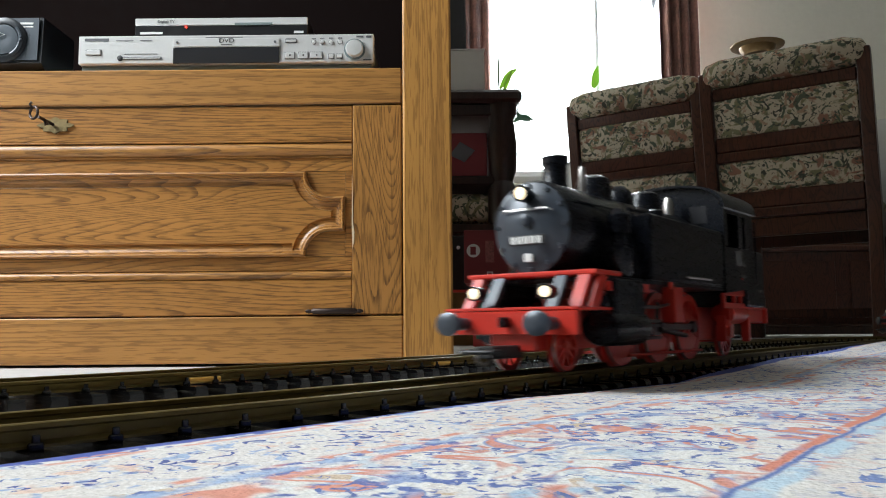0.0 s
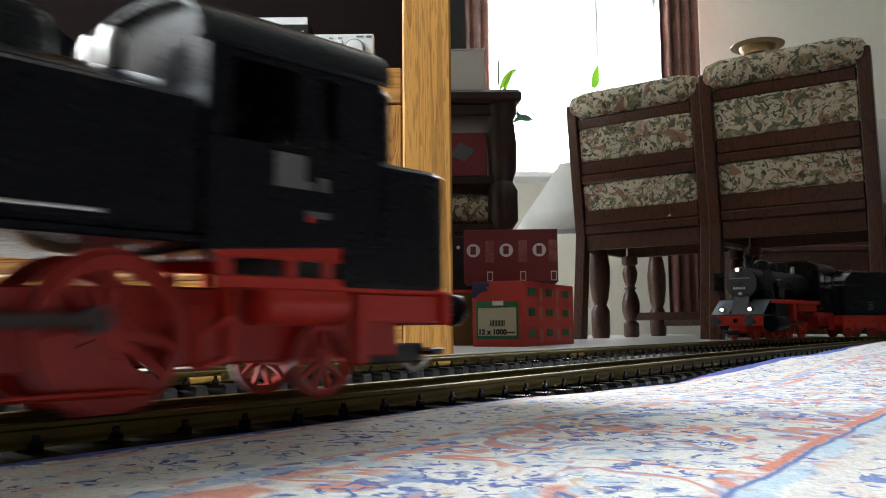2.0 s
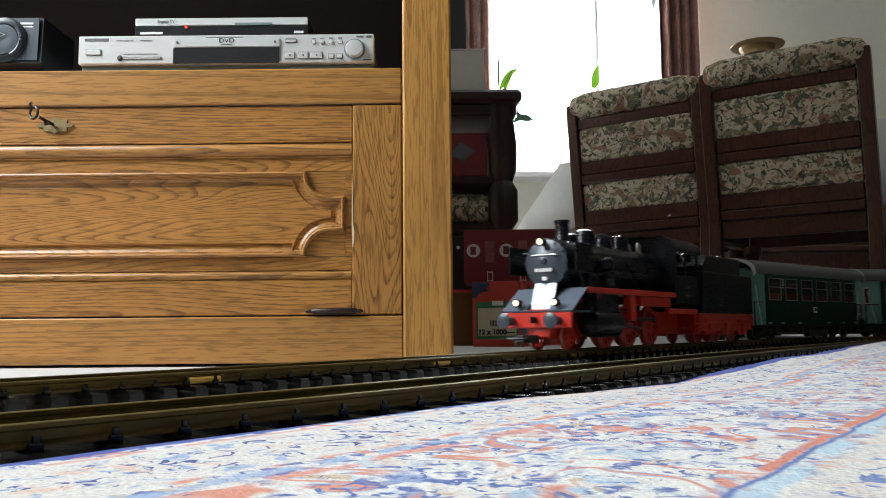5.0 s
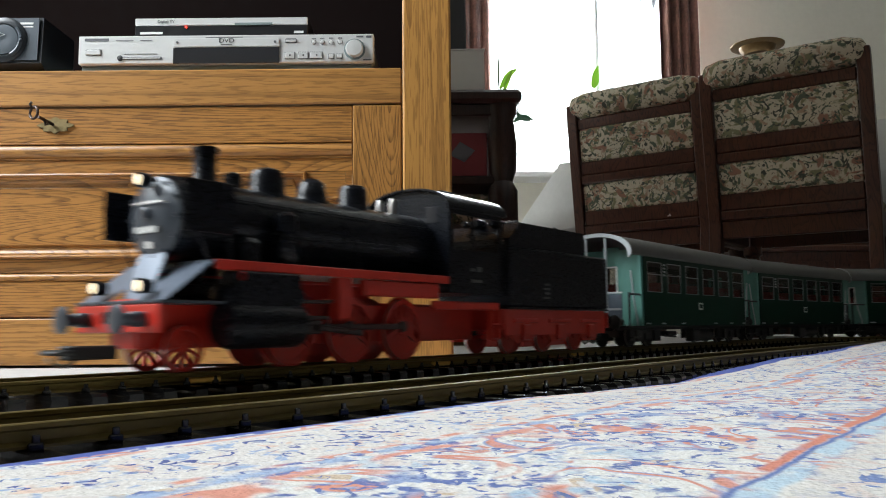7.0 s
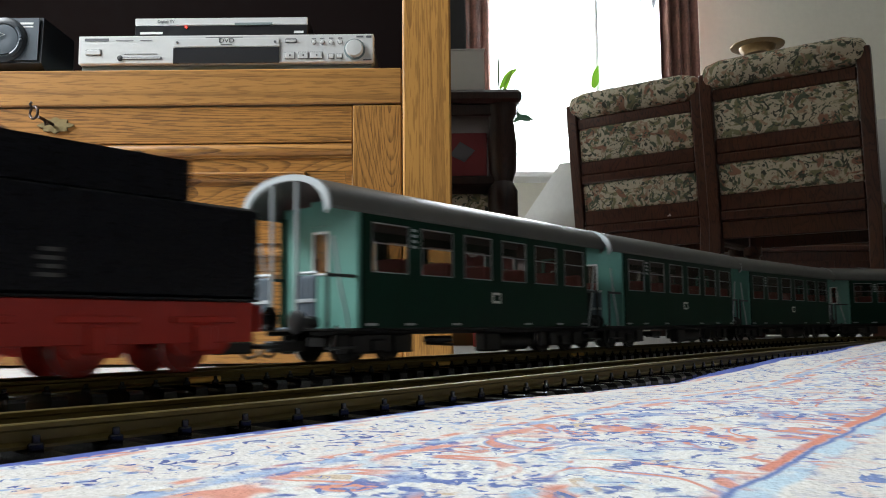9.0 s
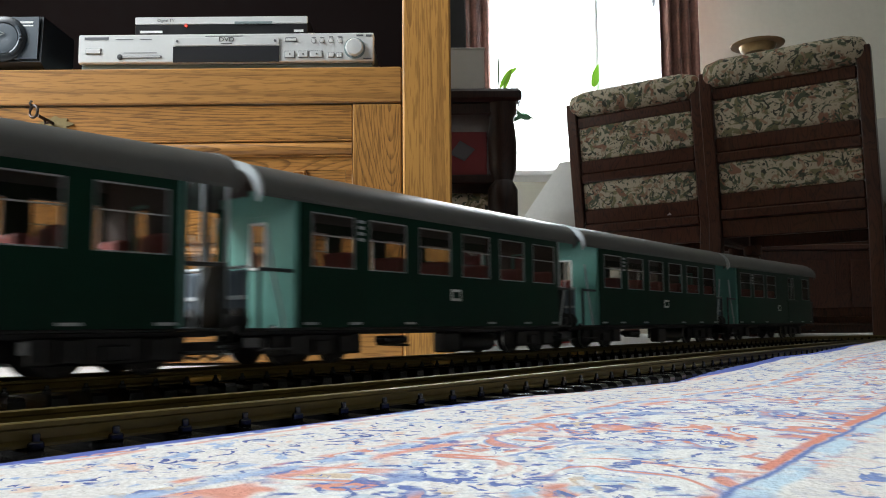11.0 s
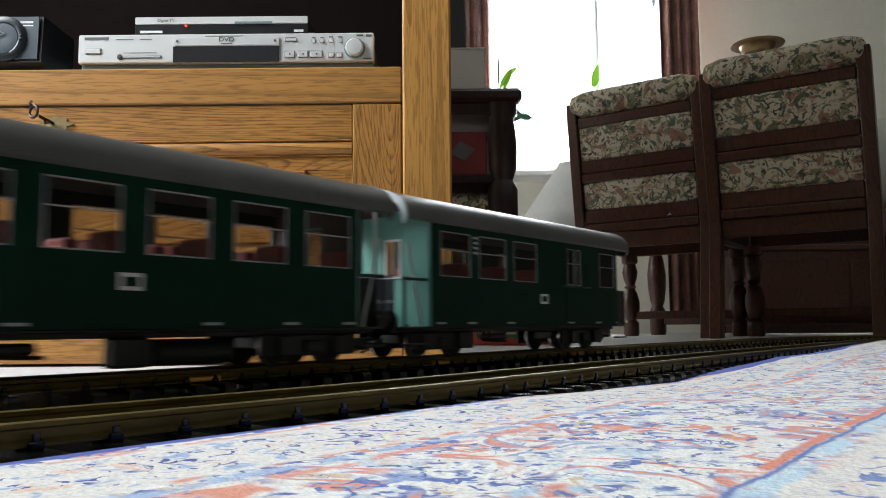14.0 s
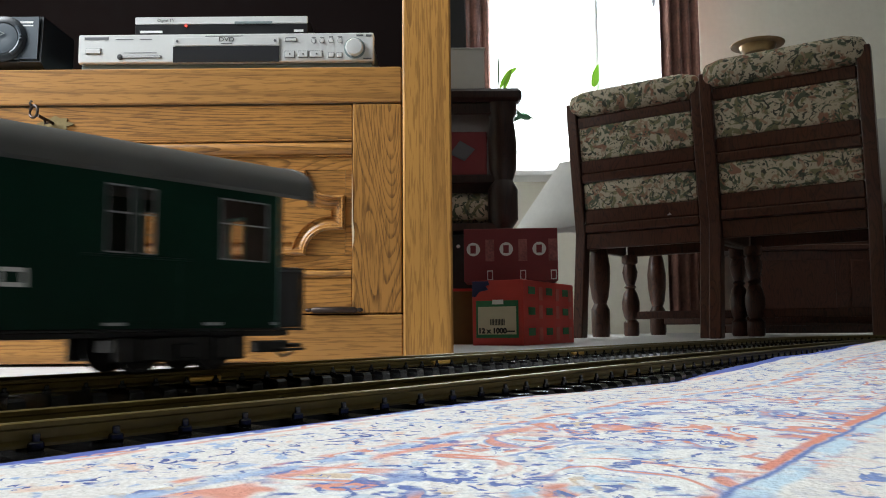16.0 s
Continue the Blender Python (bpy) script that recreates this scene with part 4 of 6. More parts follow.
turned("foot", [(0.07, 0.0), (0.07, 0.006), (0.03, 0.02), (0.012, 0.05), (0.012, 0.2), (0.018, 0.22), (0.012, 0.24), (0.012, 0.43), (0.03, 0.445)], BRONZE, dish, n=28)
turned("bowl", [(0.03, 0.4455), (0.055, 0.447), (0.07, 0.462), (0.076, 0.478), (0.108, 0.482), (0.11, 0.486), (0.076, 0.484), (0.068, 0.468), (0.05, 0.455), (0.0, 0.452)], BRONZE, dish, n=40)

# ---- stand with turned columns, and what lies in it ----
st = thing("side_stand", pose(0.0, 2.62, 0), "dark carved wooden stand with turned columns", "stand")
blk("top", (-0.28, 0.265, -0.02, 0.4, 0.79, 0.835), DARKWOOD, st, 0.012)
blk("frieze", (-0.26, 0.2, 0.0, 0.38, 0.75, 0.7895), DARKWOOD, st, 0.004)
for z in (0.52, 0.36, 0.1):
    blk("shelf", (-0.26, 0.2, 0.01, 0.38, z, z + 0.03), DARKWOOD, st, 0.004)
for x in (0.2, -0.24):
    for y in (0.03, 0.35):
        turned("column", [(0.042, 0.0), (0.044, 0.1), (0.03, 0.14), (0.046, 0.2), (0.036, 0.33), (0.03, 0.37), (0.05, 0.4), (0.05, 0.5), (0.034, 0.53), (0.046, 0.57), (0.05, 0.66), (0.04, 0.74), (0.05, 0.76), (0.05, 0.7895)], DARKWOOD, st, (x, y, 0), n=20)
CARTON = mat("pale_grey_carton", (0.66, 0.64, 0.6), 0.8, vary=0.06)
REDBOX = mat("dark_red_card", (0.2, 0.025, 0.03), 0.6, vary=0.1)
ct = thing("carton", pose(0.03, 2.7, 0.8352), "plain pale carton on top of the dark stand", "box")
blk("body", (-0.13, 0.118, 0.0, 0.2, 0.0, 0.165), CARTON, ct, 0.002)
blk("lid", (-0.132, 0.12, -0.002, 0.202, 0.1655, 0.17), CARTON, ct, 0.001)
rb = thing("game_box", pose(0.06, 2.66, 0.5502), "dark red card box in the stand", "box")
blk("body", (-0.1, 0.09, 0.0, 0.2, 0.0, 0.15), REDBOX, rb, 0.002)
# white card; the grey paints the shade deep in the shelf
bm = bmesh.new()
prism(bm, [(-0.035, 0.075), (0.0, 0.12), (0.05, 0.09), (0.015, 0.05)], -0.003, -0.0005)
part("card", bm, PRINT, rb, "white card, coloured grey as the shelf's shade", smooth=False)
bm = bmesh.new()
cushion(bm, -0.17, 0.19, 0.02, 0.32, 0.0, 0.11)
cu = part("cushion", bm, TAPESTRY)
cu.matrix_world = pose(0.05, 2.63, 0.3902)
tagged(cu, "floral tapestry cushion lying in the stand", "cushion")
bx = thing("black_case", pose(0.07, 2.62, 0.1302), "glossy black case on the lower shelf", "case")
blk("body", (-0.12, 0.09, 0.0, 0.2, 0.0, 0.22), BLACKP, bx, 0.006)
turned("clasp", [(0.006, 0.0), (0.006, -0.004), (0.003, -0.006)], SILVER, bx, (-0.02, 0, 0.18), "y", 12)
# black screen on a wall arm beside the cabinet
tv = thing("black_loudspeaker", pose(0.03, 2.9, 0), "slim black loudspeaker on a pole behind the stand", "loudspeaker")
blk("body", (-0.05, 0.062, 0.0, 0.1, 1.055, 1.7), BLACKP, tv, 0.006)
blk("pole", (-0.02, 0.0, 0.04, 0.06, 0.02, 1.0548), BLACKP, tv, 0.003)
blk("base", (-0.1, 0.08, -0.05, 0.15, 0.0, 0.0198), BLACKP, tv, 0.005)

# ---- track boxes on the floor ----
BOXRED = mat("bright_red_card", (0.5, 0.04, 0.03), 0.55, vary=0.12, scale=20)
GREENP = mat("green_print", (0.02, 0.16, 0.06), 0.55, vary=0.06)
LABELP = mat("cream_label", (0.55, 0.5, 0.36), 0.6, vary=0.05)
WORN = mat("worn_red_print", (0.45, 0.12, 0.1), 0.7, vary=0.3, scale=60)
BLUETAPE = mat("blue_tape", (0.012, 0.02, 0.09), 0.5, vary=0.1)


bxa = thing("track_carton", pose(0.142, 2.135, 0, 0, 0, -28.3), "bright red card carton with green-framed label, on the carpet", "box", "cartons")
W, D, H = 0.147, 0.39, 0.172
# end faces the viewer; the long side runs back towards x
SK = 0.135
bm = bmesh.new()
box(bm, -W / 2, W / 2, 0, D, 0, H, 0.0015)
part("body", bm, BOXRED, bxa, smooth=False)
blk("label_frame", (-0.062, 0.06, -0.0012, -0.0002, 0.02, 0.118), GREENP, bxa)
blk("label", (-0.056, 0.054, -0.0022, -0.0013, 0.029, 0.102), LABELP, bxa)
words("lettering", "12 x 1000", 0.0185, Matrix.Translation((-0.014, -0.003, 0.038)) @ pose(0, 0, 0, 90, 0, 0), PRINT_D, bxa, 1.1, 0.0011)
for k in range(10):
    blk("bar_mark", (-0.02 + 0.0043 * k, -0.0175 + 0.0043 * k, -0.0028, -0.0023, 0.053, 0.069), PRINT_D, bxa)
blk("print_bar", (0.024, 0.05, -0.0028, -0.0023, 0.035, 0.039), PRINT_D, bxa)
blk("badge", (-0.014, 0.018, -0.002, -0.0013, 0.108, 0.12), PRINT_W, bxa, 0.0, "pale oval badge shape")
bm = bmesh.new()
prism(bm, [(-0.073, 0.13), (-0.072, 0.171), (-0.025, 0.17), (-0.022, 0.16), (-0.033, 0.157), (-0.026, 0.147), (-0.052, 0.142), (-0.064, 0.128)], -0.0016, -0.0002)
part("tape", bm, BLUETAPE, bxa, "torn piece of dark blue tape", smooth=False)
for i, y in enumerate((0.06, 0.19, 0.32)):
    for z in (0.035, 0.09, 0.145):
        blk("green_patch", (W / 2 + 0.0002, W / 2 + 0.001, y - 0.025, y + 0.022, z - 0.01, z + 0.01), GREENP, bxa)
for i, y in enumerate((0.125, 0.255, 0.36)):
    for z in (0.03, 0.09, 0.14):
        blk("worn_print", (W / 2 + 0.0002, W / 2 + 0.0008, y - 0.016, y + 0.012, z - 0.02, z + 0.016), WORN, bxa)

WINE_PRINT = mat("faded_wine_print", (0.3, 0.1, 0.09), 0.7, vary=0.6, scale=160)
bxb = thing("loco_carton", pose(0.185, 2.2, 0.1725, 0, 0, -4), "dark wine-red card carton with pale round badges, on another carton", "box", "cartons")
blk("body", (-0.128, 0.128, 0, 0.16, 0.0, 0.145), REDBOX, bxb, 0.0015)
for x in (-0.102, -0.012, 0.078):
    turned("badge", [(0.0185, 0.0), (0.0185, -0.0008)], PRINT_W, bxb, (x, -0.0002, 0.088), "y", 24)
    blk("badge_shape", (x - 0.008, x + 0.007, -0.0018, -0.0012, 0.077, 0.099), REDBOX, bxb)
for x in (-0.057, 0.033, 0.115):
    blk("worn_print", (x - 0.012, x + 0.012, -0.0006, -0.0002, 0.055, 0.115), WINE_PRINT, bxb)
for x in (-0.057, 0.033, 0.116):
    blk("badge", (x - 0.008, x + 0.008, -0.0012, -0.0002, 0.004, 0.03), PRINT_W, bxb)
    blk("badge_shape", (x - 0.0055, x + 0.0055, -0.0018, -0.0013, 0.006, 0.027), REDBOX, bxb)
blk("side_label", (0.1283, 0.1292, 0.03, 0.13, 0.03, 0.11), GREENP, bxb)
blk("label", (0.1293, 0.13, 0.035, 0.125, 0.035, 0.09), LABELP, bxb)

oc = thing("olive_carton", pose(0.075, 2.3, 0, 0, 0, 4), "plain olive brown carton on the carpet behind the red one", "box", "cartons")
blk("body", (-0.06, 0.06, 0, 0.15, 0, 0.15), mat("olive_card", (0.16, 0.1, 0.03), 0.7, vary=0.15), oc, 0.002)
blk("lid", (-0.061, 0.061, -0.001, 0.151, 0.1502, 0.158), BOXRED, oc, 0.001)

# ---- curtains, sill plants ----
CURTAIN = mat("dark_red_patterned_curtain", (0.17, 0.075, 0.055), 0.9, bump=0.3, scale=60, vary=0.5)
NET = bpy.data.materials.new("white_net_curtain")
NET.use_nodes = True
nn, nl = NET.node_tree.nodes, NET.node_tree.links
tr, tp, mx = nn.new("ShaderNodeBsdfTranslucent"), nn.new("ShaderNodeBsdfTransparent"), nn.new("ShaderNodeMixShader")
tr.inputs[0].default_value = (0.5, 0.52, 0.54, 1)
mx.inputs[0].default_value = 0.9
nl.new(tp.outputs[0], mx.inputs[1]), nl.new(tr.outputs[0], mx.inputs[2])
nl.new(mx.outputs[0], nn["Material Output"].inputs[0])


def curtain(name, x0, x1, y, z0, z1, folds, depth, material, label):
    bm = bmesh.new()
    n = folds * 8
    rows = [[], []]
    for i in range(n + 1):
        x = x0 + (x1 - x0) * i / n
        yy = y + depth * math.sin(2 * math.pi * folds * i / n) + 0.3 * depth * math.sin(5.1 * i / n * folds)
        for r, z in zip(rows, (z0, z1)):
            r.append(bm.verts.new((x, yy, z)))
    for i in range(n):
        bm.faces.new((rows[0][i], rows[0][i + 1], rows[1][i + 1], rows[1][i]))
    ob = part(name, bm, material)
    s = ob.modifiers.new("thickness", "SOLIDIFY")
    s.thickness = 0.002
    tagged(ob, label, "curtain", "curtains")
    return ob


curtain("curtain", 1.235, 1.455, 4.42, 0.05, 2.44, 4, 0.03, CURTAIN, "dark red patterned curtain drawn aside at the window")
curtain("curtain", 0.02, 0.275, 4.42, 0.05, 2.44, 4, 0.03, CURTAIN, "dark red patterned curtain hanging behind the stand")
curtain("net_curtain", 0.9, 1.29, 4.5, 0.95, 2.44, 5, 0.018, NET, "sheer white net curtain across part of the window")
LEAF = mat("green_leaf", (0.16, 0.34, 0.035), 0.4, vary=0.25)
ln_, ll_ = LEAF.node_tree.nodes, LEAF.node_tree.links
leaf_thin, leaf_mix = ln_.new("ShaderNodeBsdfTranslucent"), ln_.new("ShaderNodeMixShader")
leaf_thin.inputs[0].default_value = (0.2, 0.3, 0.06, 1)
leaf_mix.inputs[0].default_value = 0.4
ll_.new(ln_["Principled BSDF"].outputs[0], leaf_mix.inputs[1]), ll_.new(leaf_thin.outputs[0], leaf_mix.inputs[2])
ll_.new(leaf_mix.outputs[0], ln_["Material Output"].inputs[0])
LEAF_DARK = mat("dark_green_leaf", (0.03, 0.09, 0.05), 0.4, vary=0.25)
STEM = mat("pale_green_stem", (0.4, 0.45, 0.3), 0.6, vary=0.2)
POT = mat("white_glazed_pot", (0.7, 0.7, 0.68), 0.3, vary=0.04)


def leaf_blade(bm, foot, tip, width, sag):
    """A pointed strap leaf with a keel, bending from foot to tip."""
    foot, tip = Vector(foot), Vector(tip)
    d = tip - foot
    side = d.cross(Vector((0, 1, 0.15))).normalized()
    prev = None
    for i in range(9):
        f = i / 8
        p = foot + d * f + Vector((0, 0, sag * math.sin(math.pi * f)))
        w = width * math.sin(math.pi * min(0.985, 0.1 + 0.88 * f)) ** 0.75
        ring = [bm.verts.new(p - side * w), bm.verts.new(p + Vector((0, 0.006, 0))), bm.verts.new(p + side * w), bm.verts.new(p + Vector((0, 0.003, 0)))]
        if prev:
            for j in range(4):
                bm.faces.new((prev[j], prev[(j + 1) % 4], ring[(j + 1) % 4], ring[j]))
        prev = ring


def plant(x, y, z, leaves, label):
    """Tall potted plant: leaves are (foot, tip, half width, sag, dark) over the pot."""
    pl = thing("potted_plant", pose(x, y, z), label, "plant", "plants on the sill")
    turned("pot", [(0.045, 0.0), (0.062, 0.11), (0.067, 0.115), (0.062, 0.12), (0.055, 0.105), (0.0, 0.104)], POT, pl, n=20)
    for foot, tip, w, sag, dark in leaves:
        bm = bmesh.new()
        rod(bm, [(foot[0] * 0.1, 0, 0.1), (foot[0] * 0.6, 0, foot[2] * 0.6), foot], 0.0022, 6)
        part("stem", bm, STEM, pl)
        bm = bmesh.new()
        leaf_blade(bm, foot, tip, w, sag)
        part("leaf", bm, LEAF_DARK if dark else LEAF, pl)
    return pl


plant(0.38, 4.58, 0.93, [((-0.04, 0, 0.5), (0.06, 0.01, 0.62), 0.017, 0.02, False), ((-0.02, 0, 0.48), (0.03, -0.02, 0.6), 0.014, 0.01, False), ((-0.05, 0, 0.52), (-0.045, 0, 0.69), 0.006, 0.0, True),
                         ((0.13, 0, 0.31), (0.02, -0.01, 0.41), 0.012, -0.03, True), ((0.03, 0, 0.3), (0.15, 0.01, 0.315), 0.016, 0.025, True)], "strap-leaved plant with long stems in a white pot on the sill")
plant(0.92, 4.58, 0.93, [((-0.04, 0, 0.5), (0.02, 0.01, 0.65), 0.028, 0.01, False), ((0.02, 0, 0.5), (0.09, 0, 0.6), 0.02, 0.02, False), ((0.05, 0, 0.5), (0.1, 0.01, 0.57), 0.012, 0.01, False)], "pale green broad-leaved plant in a white pot")
# ---- the model trains: measures in millimetres, scaled on the way ----
K = 0.001074
LBLACK = mat("satin_black_loco", (0.0045, 0.0056, 0.0085), 0.28, vary=0.15, scale=500, spec=0.28)
LGREY = mat("smokebox_grey_black", (0.042, 0.052, 0.067), 0.32, 0.1, vary=0.15, scale=400)
LRED = mat("signal_red", (0.53, 0.027, 0.014), 0.36, vary=0.1, scale=400)
STEEL = mat("bare_steel", (0.45, 0.44, 0.42), 0.3, 0.9, vary=0.12, scale=400)
# pale blue-grey colour stands in for the bright reflection on the front apron
APRON = mat("apron_reflection_blue_grey", (0.16, 0.19, 0.24), 0.3, 0.3, vary=0.12, scale=400)
ROD_GREY = mat("coupling_rod_steel", (0.07, 0.05, 0.048), 0.35, 0.7, vary=0.1, scale=300)
GREEN = mat("bottle_green_coach", (0.0045, 0.026, 0.0155), 0.32, vary=0.12, scale=300, spec=0.1)
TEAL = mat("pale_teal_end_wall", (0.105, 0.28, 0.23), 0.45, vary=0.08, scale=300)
ROOFM = mat("grey_coach_roof", (0.085, 0.085, 0.078), 0.42, vary=0.12, scale=200)
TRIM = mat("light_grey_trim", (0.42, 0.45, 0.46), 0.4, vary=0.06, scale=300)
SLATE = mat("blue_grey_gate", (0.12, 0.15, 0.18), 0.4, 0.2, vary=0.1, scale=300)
UNDER = mat("black_underframe", (0.014, 0.014, 0.014), 0.5, vary=0.2, scale=400)
LINING = mat("dark_brown_lining", (0.05, 0.026, 0.018), 0.6, vary=0.15, scale=300)
SEATM = mat("red_brown_seats", (0.32, 0.06, 0.05), 0.6, vary=0.2, scale=300)
LAMPGLOW = glow("warm_headlamp", (1.0, 0.84, 0.58), 1.7)
WFRAME = mat("bright_window_frame", (0.28, 0.29, 0.29), 0.35, vary=0.06, scale=300)
MARK = mat("dim_lettering", (0.12, 0.12, 0.115), 0.6, vary=0.05, scale=300)
CABGLASS = glass("coach_window_glass", (0.7, 0.68, 0.66), 0.02)


def vp(name, bm, material, parent, label="", smooth=True):
    bmesh.ops.scale(bm, vec=(K, K, K), verts=bm.verts)
    return part(name, bm, material, parent, label, smooth)


def vbox(name, d, material, parent, bev=0.6, label=""):
    bm = bmesh.new()
    box(bm, *d, bev)
    return vp(name, bm, material, parent, label, False)


def vturn(name, prof, material, parent, at, axis="z", n=24, label=""):
    bm = bmesh.new()
    lathe(bm, prof, at, axis, n)
    return vp(name, bm, material, parent, label)


def vrod(name, pts, r, material, parent, label=""):
    bm = bmesh.new()
    rod(bm, pts, r)
    return vp(name, bm, material, parent, label)


WHEELS = []        # (part, radius in metres, owner's name)


def wheelset(x, r, parent, material, owner, spokes=11, gauge=45, thick=5, counter=True):
    """Two wheels on one axle; the axle's pose is at its middle."""
    axle = bmesh.new()
    lathe(axle, [(3, -gauge / 2), (3, gauge / 2)], (0, 0, 0), "y", 10)
    ob = vp("wheelset", axle, material, parent, "red spoked wheels" if spokes else "dark disc wheels", True)
    ob.location = (x * K, 0, r * K)
    WHEELS.append((ob, r * K, owner, x * K))
    for s in (-1, 1):
        bm = bmesh.new()
        y = s * (gauge / 2 - 0.5)
        flange = s * -1
        n = 36
        prof = [(r * 0.82, -thick / 2), (r * 1.0, -thick / 2), (r * 1.0, thick / 2 - 1.2), (r * 1.09, thick / 2 - 1.0), (r * 1.09, thick / 2), (r * 0.82, thick / 2)]
        rings = []
        for a, h in prof:
            rings.append([bm.verts.new((a * math.cos(2 * math.pi * i / n), y + h * flange, a * math.sin(2 * math.pi * i / n))) for i in range(n)])
        for ra, rb in zip(rings, rings[1:] + rings[:1]):
            for i in range(n):
                bm.faces.new((ra[i], ra[(i + 1) % n], rb[(i + 1) % n], rb[i]))
        lathe(bm, [(r * 0.22, y - thick * 0.55), (r * 0.22, y + thick * 0.55)], (0, 0, 0), "y", 16)
        if spokes:
            for k in range(spokes):
                a = 2 * math.pi * k / spokes
                c, d = math.cos(a), math.sin(a)
                w = r * 0.055
                for_q = []
                for rr, ww in ((r * 0.2, w * 1.3), (r * 0.84, w)):
                    for yy in (y - thick * 0.3, y + thick * 0.3):
                        for e in (-1, 1):
                            for_q.append(bm.verts.new((rr * c - e * ww * d, yy, rr * d + e * ww * c)))
                for f in ((0, 1, 5, 4), (2, 6, 7, 3), (0, 4, 6, 2), (1, 3, 7, 5)):
                    bm.faces.new([for_q[i] for i in f])
            if counter and spokes:
                poly = [(r * 0.84 * math.cos(radians(t)), r * 0.84 * math.sin(radians(t))) for t in range(200, 341, 14)]
                prism(bm, poly, y - thick * 0.36, y + thick * 0.36, "xz")
        else:
            lathe(bm, [(r * 0.84, y - thick * 0.25), (r * 0.84, y + thick * 0.25)], (0, 0, 0), "y", 24)
        vp("wheel", bm, material, ob)
    # steel tyres show as their own ring
    for s in (-1, 1):
        bm = bmesh.new()
        y = s * (gauge / 2 - 0.5)
        lathe(bm, [(r * 1.003, y + s * 0.2), (r * 1.003, y + s * 2.4)], (0, 0, 0), "y", 36)
        for f in [f for f in bm.faces if len(f.verts) > 4]:
            bm.faces.remove(f)
        vp("tyre", bm, STEEL, ob, "bare steel tyre")
    return ob


def buffer_at(x, y, z, parent, way, material):
    b = vturn("buffer", [(5, 0), (5, way * 9), (4, way * 10), (4, way * 17), (9.5, way * 18.5), (9.5, way * 20.5), (6, way * 22)], material, parent, (x, y, z), "x", 24, "round buffer")
    return b


def headlamp(x, y, z, parent, r=6.5):
    h = vturn("headlamp", [(3, -9), (r, -8), (r + 0.6, 0), (r + 0.6, 1.6), (r - 0.6, 1.6), (r - 1.2, 0.4)], LBLACK, parent, (x, y, z), "x", 20, "black headlamp")
    vturn("lens", [(r - 0.9, 0.5), (r - 0.9, 1.2), (r * 0.5, 2.0)], LAMPGLOW, h, (x, y, z), "x", 20, "glowing warm lamp lens")
    return h


def boiler(x0, x1, zc, r, parent):
    bx_ = vturn("boiler", [(r, x0), (r, x1 - 46), (r + 0.8, x1 - 45.5), (r + 0.8, x1 - 3), (r - 0.5, x1 - 1), (r - 0.5, x1)], LBLACK, parent, (0, 0, zc), "x", 48, "black boiler barrel")
    d = vturn("smokebox_door", [(r - 1, x1 + 0.02), (r - 1.2, x1 + 1.5), (r - 5, x1 + 2.5), (r - 6, x1 + 3), (r * 0.55, x1 + 6.5), (r * 0.2, x1 + 8), (1, x1 + 8.3)], LGREY, parent, (0, 0, zc), "x", 48, "grey-black domed smokebox door")
    vturn("door_wheel", [(4, x1 + 8), (4, x1 + 11), (2, x1 + 12)], LGREY, d, (0, 0, zc + 3), "x", 14)
    vrod("hand_rail", [(x1 + 6, -r * 0.62, zc + 9), (x1 + 8.5, -r * 0.55, zc + 10), (x1 + 9.5, 0, zc + 10), (x1 + 8.5, r * 0.55, zc + 10), (x1 + 6, r * 0.62, zc + 9)], 0.7, STEEL, d)
    for a in range(0, 360, 30):
        vbox("clamp", (x1 + 1.8, x1 + 4, (r - 3.6) * math.cos(radians(a)) - 1.4, (r - 3.6) * math.cos(radians(a)) + 1.4, zc + (r - 3.6) * math.sin(radians(a)) - 1.4, zc + (r - 3.6) * math.sin(radians(a)) + 1.4), LGREY, d, 0.4)
    # number plate: its number is a plain pale bar
    vbox("number_plate", (x1 + 6.8, x1 + 8.2, -14, 14, zc - 12, zc - 6), PRINT_D, d, 0.3)
    for k in range(5):
        vbox("plate_bar", (x1 + 8.3, x1 + 8.8, -12 + 5 * k, -8.6 + 5 * k, zc - 11.2, zc - 6.8), PRINT_W, d, 0.1)
    vbox("works_plate", (x1 + 5.2, x1 + 6.6, -3.2, 3.2, zc - 22, zc - 17), PRINT_W, d, 0.3)
    for x in range(int(x0) + 18, int(x1) - 46, 40):
        vturn("boiler_band", [(r + 0.35, x), (r + 0.35, x + 2.2)], LBLACK, bx_, (0, 0, zc), "x", 48)
    for s in (-1, 1):
        vrod("hand_rail", [(x0 + 4, s * (r + 2.2) * 0.86, zc + r * 0.52), (x1 - 6, s * (r + 2.2) * 0.86, zc + r * 0.52)], 0.8, LBLACK, bx_)
    return bx_


def chimney(x, zc, top, parent, r=9):
    return vturn("chimney", [(r + 5, zc), (r + 2, zc + 5), (r, zc + 8), (r, top - 5), (r + 1.2, top - 4), (r + 1.2, top), (r - 1.5, top), (r - 2, top - 6)], LBLACK, parent, (x, 0, 0), "z", 28, "black chimney")


def dome(x, zb, top, r, parent, flat=0.35):
    h = top - zb
    return vturn("dome", [(r + 3, zb), (r + 0.5, zb + h * 0.25), (r, zb + h * (1 - flat)), (r * 0.86, top - h * flat * 0.35), (r * 0.5, top - h * 0.03), (1, top)], LBLACK, parent, (x, 0, 0), "z", 28, "black rounded dome")


